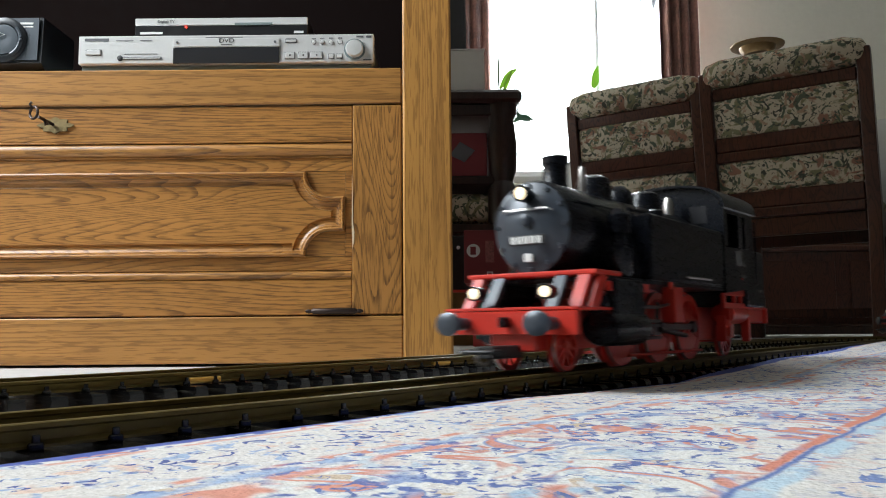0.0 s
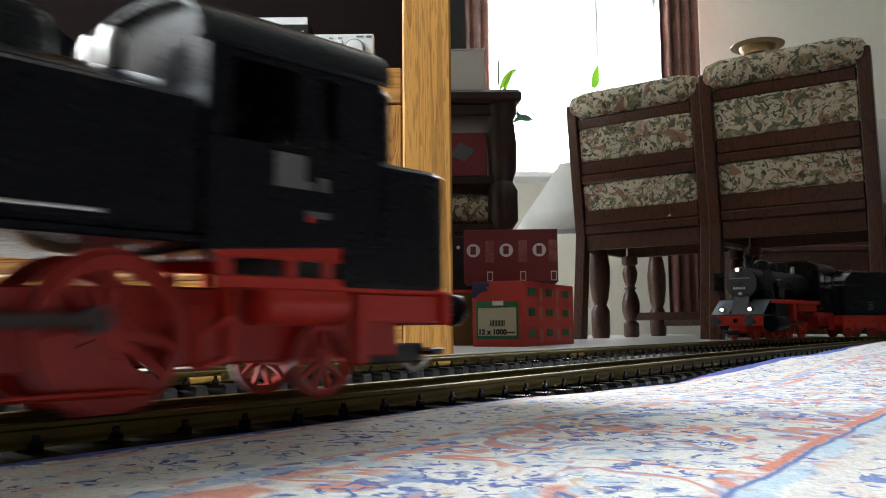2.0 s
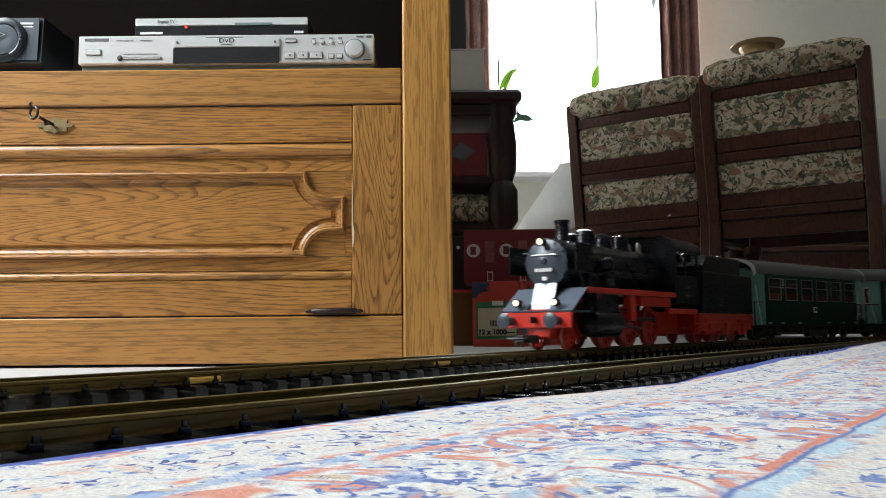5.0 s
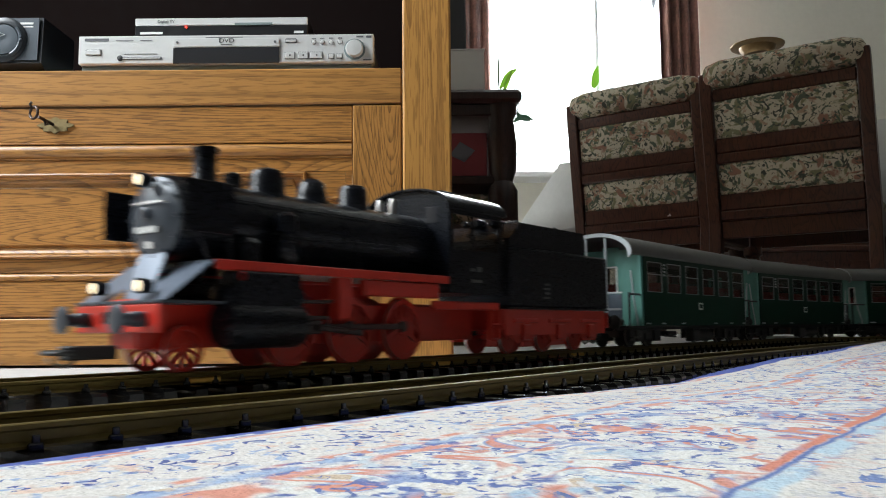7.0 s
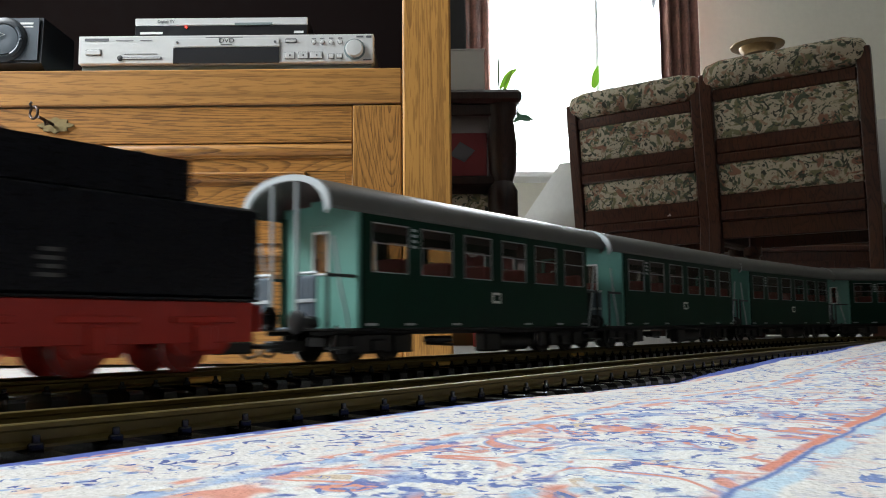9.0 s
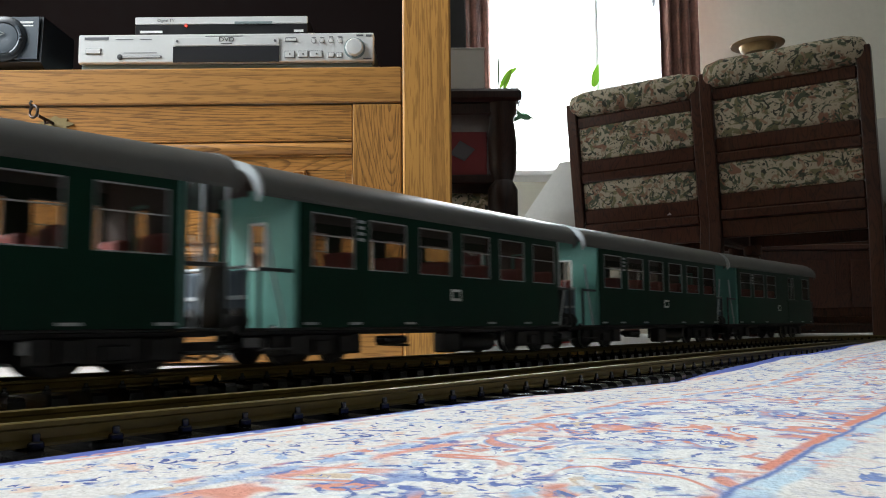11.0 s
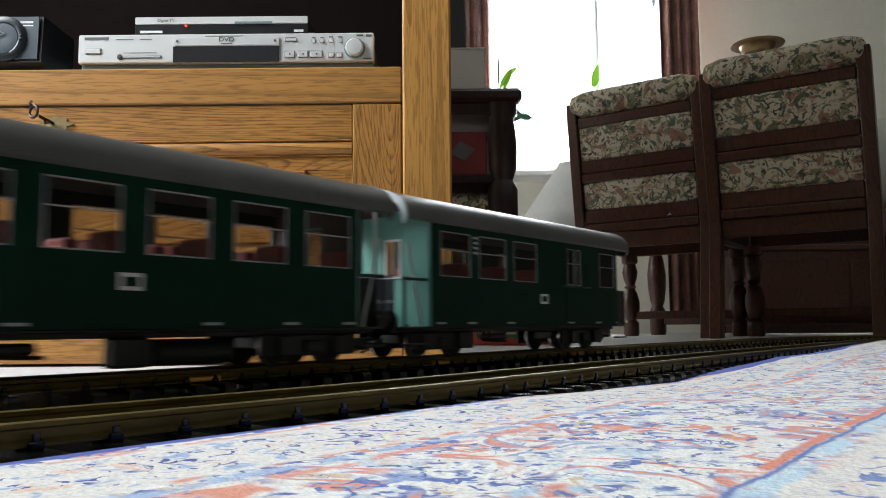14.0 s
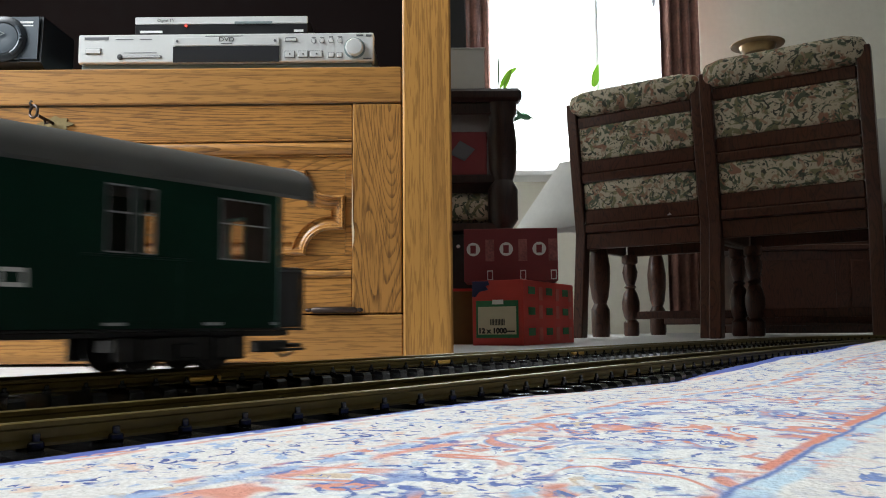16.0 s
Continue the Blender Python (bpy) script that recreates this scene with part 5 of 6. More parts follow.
def arch_roof(name, x0, x1, half, z_side, z_top, thick, parent, material, n=18, label=""):
    bm = bmesh.new()
    out = []
    for k in range(n + 1):
        a = math.pi * k / n
        out.append((half * math.cos(a), z_side + (z_top - z_side) * math.sin(a) ** 0.8))
    inn = [(y * (half - thick) / half, z - thick) for y, z in out[::-1]]
    prism(bm, out + inn, x0, x1, "yz")
    return vp(name, bm, material, parent, label)


def cab(x0, x1, z0, zs, zt, half, parent):
    """Cab with side windows cut through, and an arched roof."""
    c = vbox("cab", (x0, x1, -half + 1.2, half - 1.2, z0, z0 + 2), LBLACK, parent, 0.3, "black driver's cab")
    w0, w1 = z0 + (zs - z0) * 0.52, zs - 5
    xm = (x0 + x1) / 2
    for s in (-1, 1):
        y0, y1 = sorted((s * (half - 1.6), s * half))
        bm = bmesh.new()
        posts = ((x0, -141), (-127, -108), (-76, x1)) if xm > -200 else ((x0, x0 + 6), (xm + 3, xm + 7), (x1 - 7, x1))
        for d in [(x0, x1, y0, y1, z0, w0), (x0, x1, y0, y1, w1, zs)] + [(a, e, y0, y1, w0, w1) for a, e in posts]:
            box(bm, *d)
        vp("cab_side", bm, LBLACK, c, smooth=False)
        vrod("hand_rail", [(x0 - 1, s * (half + 1.5), z0 + 4), (x0 - 1, s * (half + 1.5), zs - 8)], 0.8, LBLACK, c)
        for k in range(2):
            vbox("plate_bar", (xm - 8 + 12 * k, xm - 1 + 12 * k, *sorted((s * (half + 0.1), s * (half + 0.6))), z0 + 22, z0 + 27 - 2 * k), MARK, c, 0.1)
        if xm > -200:
            sg = vbox("class_plate", (-113, -95, *sorted((s * (half + 0.1), s * (half + 0.7))), 88, 100), MARK, c, 0.2, "small grey framed plate")
            vbox("plate_bar", (-119, -114, *sorted((s * (half + 0.1), s * (half + 0.6))), 75, 78), LRED, c, 0.1)
        vbox("plate_bar", (xm - 9, xm + 9, *sorted((s * (half + 0.1), s * (half + 0.6))), z0 + 11, z0 + 14), MARK, c, 0.1)
    # front wall with two windows
    bm = bmesh.new()
    prof = [(-half + 1.7, z0)] + [((half - 1.7) * -math.cos(math.pi * k / 14), zs + (zt - zs - 1.5) * math.sin(math.pi * k / 14) ** 0.8) for k in range(15)] + [(half - 1.7, z0)]
    prism(bm, prof, x1 - 1.6, x1, "yz")
    vp("cab_front", bm, LBLACK, c, "black cab front wall", smooth=False)
    if xm > -200:
        bm = bmesh.new()
        prism(bm, prof, x0 + 0.4, x0 + 2, "yz")
        vp("cab_back", bm, LBLACK, c, "black cab back wall", smooth=False)
    for s in (-1, 1):
        vbox("front_window", (x1 - 0.5, x1 + 0.5, s * half * 0.58 - 8, s * half * 0.58 + 8, zs - 14, zs + 2), SMOKE, c, 0.4, "dark cab window")
    arch_roof("cab_roof", x0 - 7, x1 + 5, half + 2.5, zs, zt, 1.6, c, LBLACK, label="black arched cab roof")
    vbox("roof_vent", (xm - 14, xm + 12, -16, 16, zt - 1.0, zt + 3), LBLACK, c, 1.2)
    return c


def cylinder_block(x, z, y, parent, ln=46, r=15):
    for s in (-1, 1):
        c = vturn("cylinder", [(r * 0.5, x - ln / 2 - 5), (r * 0.9, x - ln / 2 - 4), (r, x - ln / 2), (r, x + ln / 2), (r * 0.9, x + ln / 2 + 4), (r * 0.5, x + ln / 2 + 5)], LBLACK, parent, (0, s * y, z), "x", 28, "black steam cylinder")
        vturn("valve_chest", [(4, x - ln / 2 - 8), (9, x - ln / 2 - 6), (9, x + ln / 2 + 6), (4, x + ln / 2 + 8)], LBLACK, c, (0, s * (y - 2), z + 20), "x", 20)
        vbox("chest_side", (x - ln / 2, x + ln / 2, *sorted((s * (y - 10), s * (y + 10))), z - 2, z + 38), LBLACK, c, 1.5)


RODS = []


def side_rods(xs, r, y, parent, throw=11):
    """Coupling rods and main rods; they turn with the crank."""
    for s in (-1, 1):
        ob = new("coupling_rod", None)
        bm = bmesh.new()
        box(bm, min(xs) - 5, max(xs) + 5, -1.2, 1.2, -2.6, 2.6, 0.5)
        for x in xs:
            lathe(bm, [(5, -2), (5, 2)], (x, 0, 0), "y", 14)
        bpy.data.objects.remove(ob)
        ob = vp("coupling_rod", bm, ROD_GREY, parent, "steel coupling rod")
        ob.location = (0, s * y * K, (r - throw) * K)
        RODS.append((ob, r * K, throw * K, s))


def steps(x0, x1, y, z0, z1, parent, material, n=2):
    for s in (-1, 1):
        st_ = vbox("ladder", (x0, x0 + 1.6, *sorted((s * (y - 8), s * y)), z0, z1), material, parent, 0.3)
        vbox("ladder_side", (x1 - 1.6, x1, *sorted((s * (y - 8), s * y)), z0, z1), material, st_, 0.3)
        for k in range(n):
            z = z0 + (z1 - z0) * k / n
            vbox("tread", (x0 + 1.7, x1 - 1.7, *sorted((s * (y - 9), s * (y + 1))), z, z + 1.6), material, st_, 0.3)


def front_end(x, parent, half=50):
    """Red buffer beam with buffers, coupling and hook."""
    bb = vbox("buffer_beam", (x - 4, x, -half, half, 27, 46), LRED, parent, 1.0, "red buffer beam")
    for s in (-1, 1):
        buffer_at(x, s * 33, 36, bb, 1, LGREY)
    vbox("coupling_hook", (x, x + 9, -2.2, 2.2, 33, 41), LBLACK, bb, 1)
    return bb


def coupler(x, way, parent):
    """Big model coupling with its loop and hook."""
    c = vbox("coupler", (*sorted((x, x + way * 36)), -6, 6, 10, 19), UNDER, parent, 1, "black model coupling")
    bm = bmesh.new()
    rod(bm, [(x + way * 36, -13, 15), (x + way * 44, -11, 15), (x + way * 47, 0, 15), (x + way * 44, 11, 15), (x + way * 36, 13, 15), (x + way * 34, 0, 15), (x + way * 36, -13, 15)], 1.6)
    vp("loop", bm, UNDER, c)
    vrod("hook", [(x + way * 22, 0, 13), (x + way * 34, 0, 6), (x + way * 42, 0, 8), (x + way * 45, 0, 12)], 1.3, STEEL, c)


# ---- tank locomotive ----
def tank_loco():
    lo = thing("tank_locomotive", pose(0, 0, 0), "black model tank locomotive with red frame and glowing lamps", "locomotive", "model locomotives")
    frame_ = vbox("frame", (-206, 200, -17, 17, 14, 48), LRED, lo, 1, "red main frame")
    front_end(205, lo)
    coupler(196, 1, lo)
    vbox("front_deck", (150, 205, -50, 50, 46.2, 48.5), LRED, lo, 0.5, "red front footplate")
    # raised front walkway and its red brackets
    vbox("front_step", (140, 178, -50, 50, 72, 75), LRED, lo, 0.8, "red raised walkway")
    for y in (-48, 48):
        bm = bmesh.new()
        prism(bm, [(174, 48.5), (186, 48.5), (172, 72), (160, 72)], y - 1.2, y + 1.2, "xz")
        vp("bracket", bm, LRED, lo, smooth=False)
    for y in (-41, 41, -24, 24):
        bm = bmesh.new()
        prism(bm, [(186, 48.6), (192, 48.6), (176, 74), (170, 74)], y - 4, y + 4, "xz")
        vp("front_ladder", bm, LGREY if abs(y) < 30 else LRED, lo, smooth=False)
    vbox("running_board", (-70, 160, -50, 50, 68, 71.8), LBLACK, lo, 0.8)
    for s in (-1, 1):
        vbox("valance", (96, 160, *sorted((s * 47, s * 50.5)), 60, 67.8), LRED, lo, 0.8, "red edge of the walkway")
    boiler(-90, 172, 103, 30, lo)
    chimney(139, 126, 151, lo, 8.8)
    dome(79, 126, 148, 14, lo)
    dome(34, 126, 146, 12, lo, 0.6)
    dome(-18, 126, 148, 14, lo)
    vturn("whistle", [(2.5, 132), (2.5, 146), (1.5, 148)], STEEL, lo, (115, 9, 0), "z", 12)
    vturn("safety_valve", [(5, 132), (5, 142), (3, 146)], STEEL, lo, (-52, -8, 0), "z", 14)
    vturn("safety_valve", [(5, 132), (5, 142), (3, 146)], STEEL, lo, (-52, 8, 0), "z", 14)
    vturn("generator", [(5, -8), (6, -6), (6, 6), (5, 8)], LGREY, lo, (122, -14, 133), "y", 16)
    # side tanks
    for s in (-1, 1):
        t = vbox("side_tank", (-65, 92, *sorted((s * 29, s * 51)), 72, 116), LBLACK, lo, 1.6, "black side water tank")
        vrod("tank_rail", [(-30, s * 51.6, 76), (25, s * 51.6, 76)], 0.8, STEEL, t)
        vrod("pipe", [(92, s * 34, 120), (40, s * 34, 121), (-20, s * 34, 120), (-64, s * 34, 119)], 1.6, LBLACK, t)
        vturn("filler", [(6, 116), (6, 121), (4, 122)], LBLACK, t, (60, s * 42, 0), "z", 18)
        for k in range(3):
            vrod("pipe", [(100 + 9 * k, s * 30, 112 - 5 * k), (100 + 9 * k, s * 40, 95), (100 + 9 * k, s * 44, 72)], 1.3, LBLACK, lo)
        # air pump beside the smokebox
        vturn("air_pump", [(7, 72.2), (9, 76), (9, 90), (5, 92), (5, 98), (8, 100), (8, 112), (4, 116)], LBLACK, lo, (122, s * 40, 0), "z", 18)
    cab(-180, -66, 66, 138, 156, 52, lo)
    b = vbox("coal_bunker", (-205, -150.5, -50.2, 50.2, 46.3, 104), LBLACK, lo, 2, "black coal bunker")
    vbox("bunker_top", (-199, -180.3, -37, 37, 104.1, 142), LBLACK, b, 3, "narrow black bunker top")
    for s in (-1, 1):
        for k in range(3):
            vbox("plate_bar", (-205.6, -205.1, *sorted((s * 28, s * (46 - 2 * k))), 66 + 5 * k, 68.4 + 5 * k), MARK, b, 0.1)
    bb = vbox("rear_beam", (-209, -205, -50, 50, 27, 46), LRED, lo, 1.0, "red rear buffer beam")
    for s in (-1, 1):
        buffer_at(-209, s * 33, 36, bb, -1, LBLACK)
        # red rear frame with air tank and brackets
        vbox("rear_frame", (-206, -74, *sorted((s * 44, s * 47)), 57, 65.8), LRED, lo, 0.8, "red rear side frame")
        vbox("frame_strip", (-206, -74, *sorted((s * 43, s * 47.5)), 44, 50), LRED, lo, 0.8)
        for x in (-78, -110, -140, -172, -203):
            vbox("frame_post", (x - 3, x + 3, *sorted((s * 43.5, s * 46.8)), 49, 58), LRED, lo, 0.5)
        vturn("air_tank", [(4, -160), (11, -157), (11, -96), (4, -93)], LRED, lo, (0, s * 38, 38), "x", 24, "red air reservoir")
        vbox("rear_bracket", (-176, -166, *sorted((s * 40, s * 47)), 12, 44), LRED, lo, 1)
        vbox("rear_bracket", (-206, -176.5, *sorted((s * 40, s * 46)), 28, 44), LRED, lo, 1)
        vbox("guide_bracket", (22, 40, *sorted((s * 36, s * 47)), 36, 68), LRED, lo, 1, "red guide bracket")
        vrod("piston_rod", [(112, s * 40, 30), (62, s * 40, 30)], 2.0, STEEL, lo)
        vbox("slide_bar", (58, 112, *sorted((s * 37, s * 43)), 36, 39), ROD_GREY, lo, 0.5)
        vbox("slide_bar", (58, 112, *sorted((s * 37, s * 43)), 21, 24), ROD_GREY, lo, 0.5)
        vbox("crosshead", (62, 76, *sorted((s * 36, s * 44)), 24.5, 35.5), ROD_GREY, lo, 0.8)
        vrod("main_rod", [(68, s * 45.5, 30), (18, s * 45.5, 24)], 2.4, ROD_GREY, lo)
        vrod("valve_rod", [(110, s * 40, 50), (60, s * 41, 50), (30, s * 41, 54)], 1.4, ROD_GREY, lo)
        vrod("valve_link", [(60, s * 41, 54), (64, s * 41, 26)], 1.4, ROD_GREY, lo)
        vturn("side_lamp", [(2, s * 50), (3.5, s * 51), (3.5, s * 53)], LRED, lo, (60, 0, 68), "y", 12, "red marker")
        vrod("brake_rod", [(88, s * 30, 8), (-60, s * 30, 8)], 1.3, LRED, lo)
    steps(-80, -66, 50, 16, 44, lo, LRED)
    cylinder_block(134, 32, 43, lo)
    headlamp(203, 27, 59, lo, 4.9)
    headlamp(203, -27, 59, lo, 4.9)
    headlamp(186, 0, 123, lo, 4.9)
    wheelset(172, 15.7, lo, LRED, "tank", 10, counter=False)
    for x in (88, 20, -48):
        wheelset(x, 27.8, lo, LRED, "tank", 13)
    wheelset(-142, 15.7, lo, LRED, "tank", 10, counter=False)
    side_rods((88, 20, -48), 27.8, 32, lo)
    coupler(-200, -1, lo)
    # settle the heights of frame, walkways and boiler
    lift = ([0, 15, 36, 46, 59, 72, 103, 133, 138, 151, 170], [0, 14, 31, 39, 51, 62, 97, 128, 132, 150, 170])
    for ob in lo.children_recursive:
        if not ob.name.startswith(("wheel", "tyre", "coupling_rod")):
            for v in ob.data.vertices:
                v.co.z = K * float(np.interp(v.co.z / K, *lift))
                if v.co.x < -70 * K:
                    v.co.z = K * float(np.interp(v.co.z / K, [0, 15, 24, 58, 75, 200], [0, 18, 30.5, 64, 77.5, 200]))
                    v.co.x = K * float(np.interp(v.co.x / K, [-250, -209, -205, -199, -187, -180, -104, -70], [-237, -196, -192, -172, -153, -150, -104, -70]))
    return lo


# ---- tender locomotive ----
def tender_loco():
    """Origin at the chimney's foot; 628 mm with its tender, which is a thing of its own."""
    lo = thing("steam_locomotive", pose(0, 0, 0), "black model steam locomotive with red frame and smoke deflectors", "locomotive", "model locomotives")
    vbox("frame", (-330, 64, -16, 16, 16, 50), LRED, lo, 1, "red main frame")
    front_end(70, lo)
    coupler(70, 1, lo)
    vbox("front_deck", (18, 70, -50, 50, 46.2, 48.5), LGREY, lo, 0.5)
    # sloping front plates
    for s in (-1, 1):
        bm = bmesh.new()
        y0, y1 = sorted((s * 16, s * 50))
        prism(bm, [(65, 48.6), (66.5, 48.6), (28, 77), (26.5, 77)], y0, y1, "xz")
        vp("front_apron", bm, APRON, lo, "sloping front apron, its blue-grey painting a reflection", smooth=False)
    bm = bmesh.new()
    prism(bm, [(54, 48.6), (56, 48.6), (42, 84), (40, 84)], -15.5, 15.5, "xz")
    vp("front_apron", bm, APRON, lo, smooth=False)
    vbox("running_board", (-243, 27, -50, 50, 73, 77), LBLACK, lo, 0.8)
    for s in (-1, 1):
        vbox("valance", (-243, 27, *sorted((s * 48, s * 51)), 70, 77.4), LRED, lo, 0.8, "red edge of the running board")
        d = vbox("smoke_deflector", (10, 52, *sorted((s * 47, s * 49)), 95, 131), LBLACK, lo, 0.6, "upright black smoke deflector plate")
        vrod("stay", [(24, s * 47, 124), (22, s * 28, 122)], 0.9, LBLACK, d)
        vrod("stay", [(40, s * 47, 96), (28, s * 45, 74)], 0.9, LBLACK, d)
        vrod("stay", [(14, s * 47, 96), (10, s * 45, 74)], 0.9, LBLACK, d)
        vrod("piston_rod", [(-52, s * 40, 30), (-92, s * 40, 30)], 2.0, STEEL, lo)
        vbox("slide_bar", (-90, -38, *sorted((s * 37, s * 43)), 36, 39), ROD_GREY, lo, 0.5)
        vbox("crosshead", (-82, -68, *sorted((s * 36, s * 44)), 24.5, 35.5), ROD_GREY, lo, 0.8)
        vbox("guide_bracket", (-112, -96, *sorted((s * 36, s * 48)), 36, 70), LRED, lo, 1)
        vbox("side_box", (-232, -128, *sorted((s * 40, s * 47)), 56, 69.8), LRED, lo, 1, "red box under the running board")
        vrod("main_rod", [(-74, s * 45.5, 30), (-125, s * 45.5, 25)], 2.4, ROD_GREY, lo)
        vrod("valve_rod", [(-40, s * 40, 50), (-90, s * 41, 50), (-112, s * 41, 54)], 1.4, ROD_GREY, lo)
        vbox("cab_frame", (-336, -226, *sorted((s * 40, s * 47)), 46, 54), LRED, lo, 1)
        vbox("steam_pipe", (-22, -6, *sorted((s * 24, s * 42)), 64, 96), LBLACK, lo, 4)
        vrod("pipe", [(-30, s * 31, 100), (-190, s * 31, 102)], 1.6, LBLACK, lo)
        vrod("pipe", [(-55, s * 29, 118), (-62, s * 38, 100), (-62, s * 44, 77)], 1.3, LBLACK, lo)
        vrod("pipe", [(-120, s * 29, 118), (-126, s * 38, 100), (-126, s * 44, 77)], 1.3, LBLACK, lo)
        vturn("air_pump", [(7, 77.2), (9, 81), (9, 94), (5, 96), (5, 101), (8, 103), (8, 115), (4, 118)], LBLACK, lo, (-46, s * 40, 0), "z", 18)
        vturn("side_lamp", [(2, s * 50), (3.5, s * 51), (3.5, s * 53)], LRED, lo, (6, 0, 66), "y", 12)
    boiler(-246, 40, 108, 31, lo)
    chimney(0, 128, 166, lo, 8.8)
    vturn("feed_pump", [(6, 134), (7, 138), (7, 149), (3, 151)], LBLACK, lo, (-26, 0, 0), "z", 18)
    dome(-61, 134, 160, 14, lo)
    dome(-111, 134, 158, 13, lo, 0.6)
    dome(-163, 134, 160, 13, lo, 0.25)
    for y in (-8, 8):
        vturn("safety_valve", [(4, 134), (4, 147), (2.5, 152)], STEEL, lo, (-210, y, 0), "z", 14)
    cab(-336, -244, 62, 144, 166, 50, lo)
    cylinder_block(-20, 32, 43, lo, 62, 17)
    headlamp(70, 27, 58, lo, 4.7)
    headlamp(70, -27, 58, lo, 4.7)
    headlamp(55, 0, 134, lo, 4.7)
    wheelset(32, 16, lo, LRED, "tender", 10, counter=False)
    for x in (-66, -136, -206):
        wheelset(x, 27.5, lo, LRED, "tender", 13)
    side_rods((-66, -136, -206), 27.5, 32, lo)
    steps(-334, -318, 49, 16, 46, lo, LRED)
    return lo


def tender():
    """Origin at its middle; 240 mm long."""
    te = thing("tender", pose(0, 0, 0), "black coal tender on a red frame behind the locomotive", "tender")
    vbox("frame", (-118, 116, -44, 44, 26, 48), LRED, te, 1, "red tender frame")
    body = vbox("body", (-118, 108, -49, 49, 50, 115), LBLACK, te, 2, "black water tank body")
    vbox("footplate", (-118, 116, -50, 50, 48.1, 49.9), LBLACK, te, 0.5)
    bm = bmesh.new()
    prism(bm, [(-60, 115.2), (106, 115.2), (106, 124), (86, 142), (-60, 142)], -48, 48, "xz")
    vp("coal_box", bm, LBLACK, body, smooth=False)
    bm = bmesh.new()
    for k in range(70):
        r_ = random.Random(k + 100)
        x, y = r_.uniform(-40, 96), r_.uniform(-22, 22)
        bmesh.ops.create_icosphere(bm, subdivisions=1, radius=r_.uniform(4, 7), matrix=Matrix.Translation((x, y, 144)))
    tagged(vp("coal", bm, LBLACK, te, "heap of black coal", False), kind="stuff")
    bb = vbox("rear_beam", (-121, -118, -48, 48, 27, 46), LRED, te, 0.8, "red rear beam")
    for s in (-1, 1):
        buffer_at(-121, s * 33, 36, bb, -1, LBLACK)
        for x in (-74, 0, 74):
            f = vbox("axle_box", (x - 8, x + 8, *sorted((s * 44.1, s * 49)), 14, 32), LRED, te, 1.5, "red axle box")
            vbox("leaf_spring", (x - 24, x + 24, *sorted((s * 44.2, s * 48)), 33, 38), LRED, f, 1)
            bm = bmesh.new()
            prism(bm, [(x - 30, 27), (x - 16, 12), (x + 16, 12), (x + 30, 27)], *sorted((s * 41, s * 44)), "xz")
            vp("horn_plate", bm, LRED, te, smooth=False)
        for k in range(4):
            vbox("plate_bar", (26, 40 - 3 * (k % 2), *sorted((s * 49.1, s * 49.6)), 60 + 5 * k, 62.4 + 5 * k), MARK, te, 0.1)
        vbox("frame_plate", (-116, 114, *sorted((s * 44.02, s * 45.5)), 20, 47.9), LRED, te, 0.5)
        for k in range(4):
            vbox("step_iron", (-114, -111, *sorted((s * 36, s * 48)), 58 + 14 * k, 60 + 14 * k), LBLACK, te, 0.2)
    headlamp_r = vturn("tail_lamp", [(5, -128), (5.5, -121), (3, -120)], LBLACK, te, (0, 30, 58), "x", 16)
    for x in (-74, 0, 74):
        wheelset(x, 18, te, LRED, "tender_car", 0)
    coupler(-112, -1, te)
    vbox("drawbar", (108, 128, -6, 6, 20, 25), UNDER, te, 1)
    return te


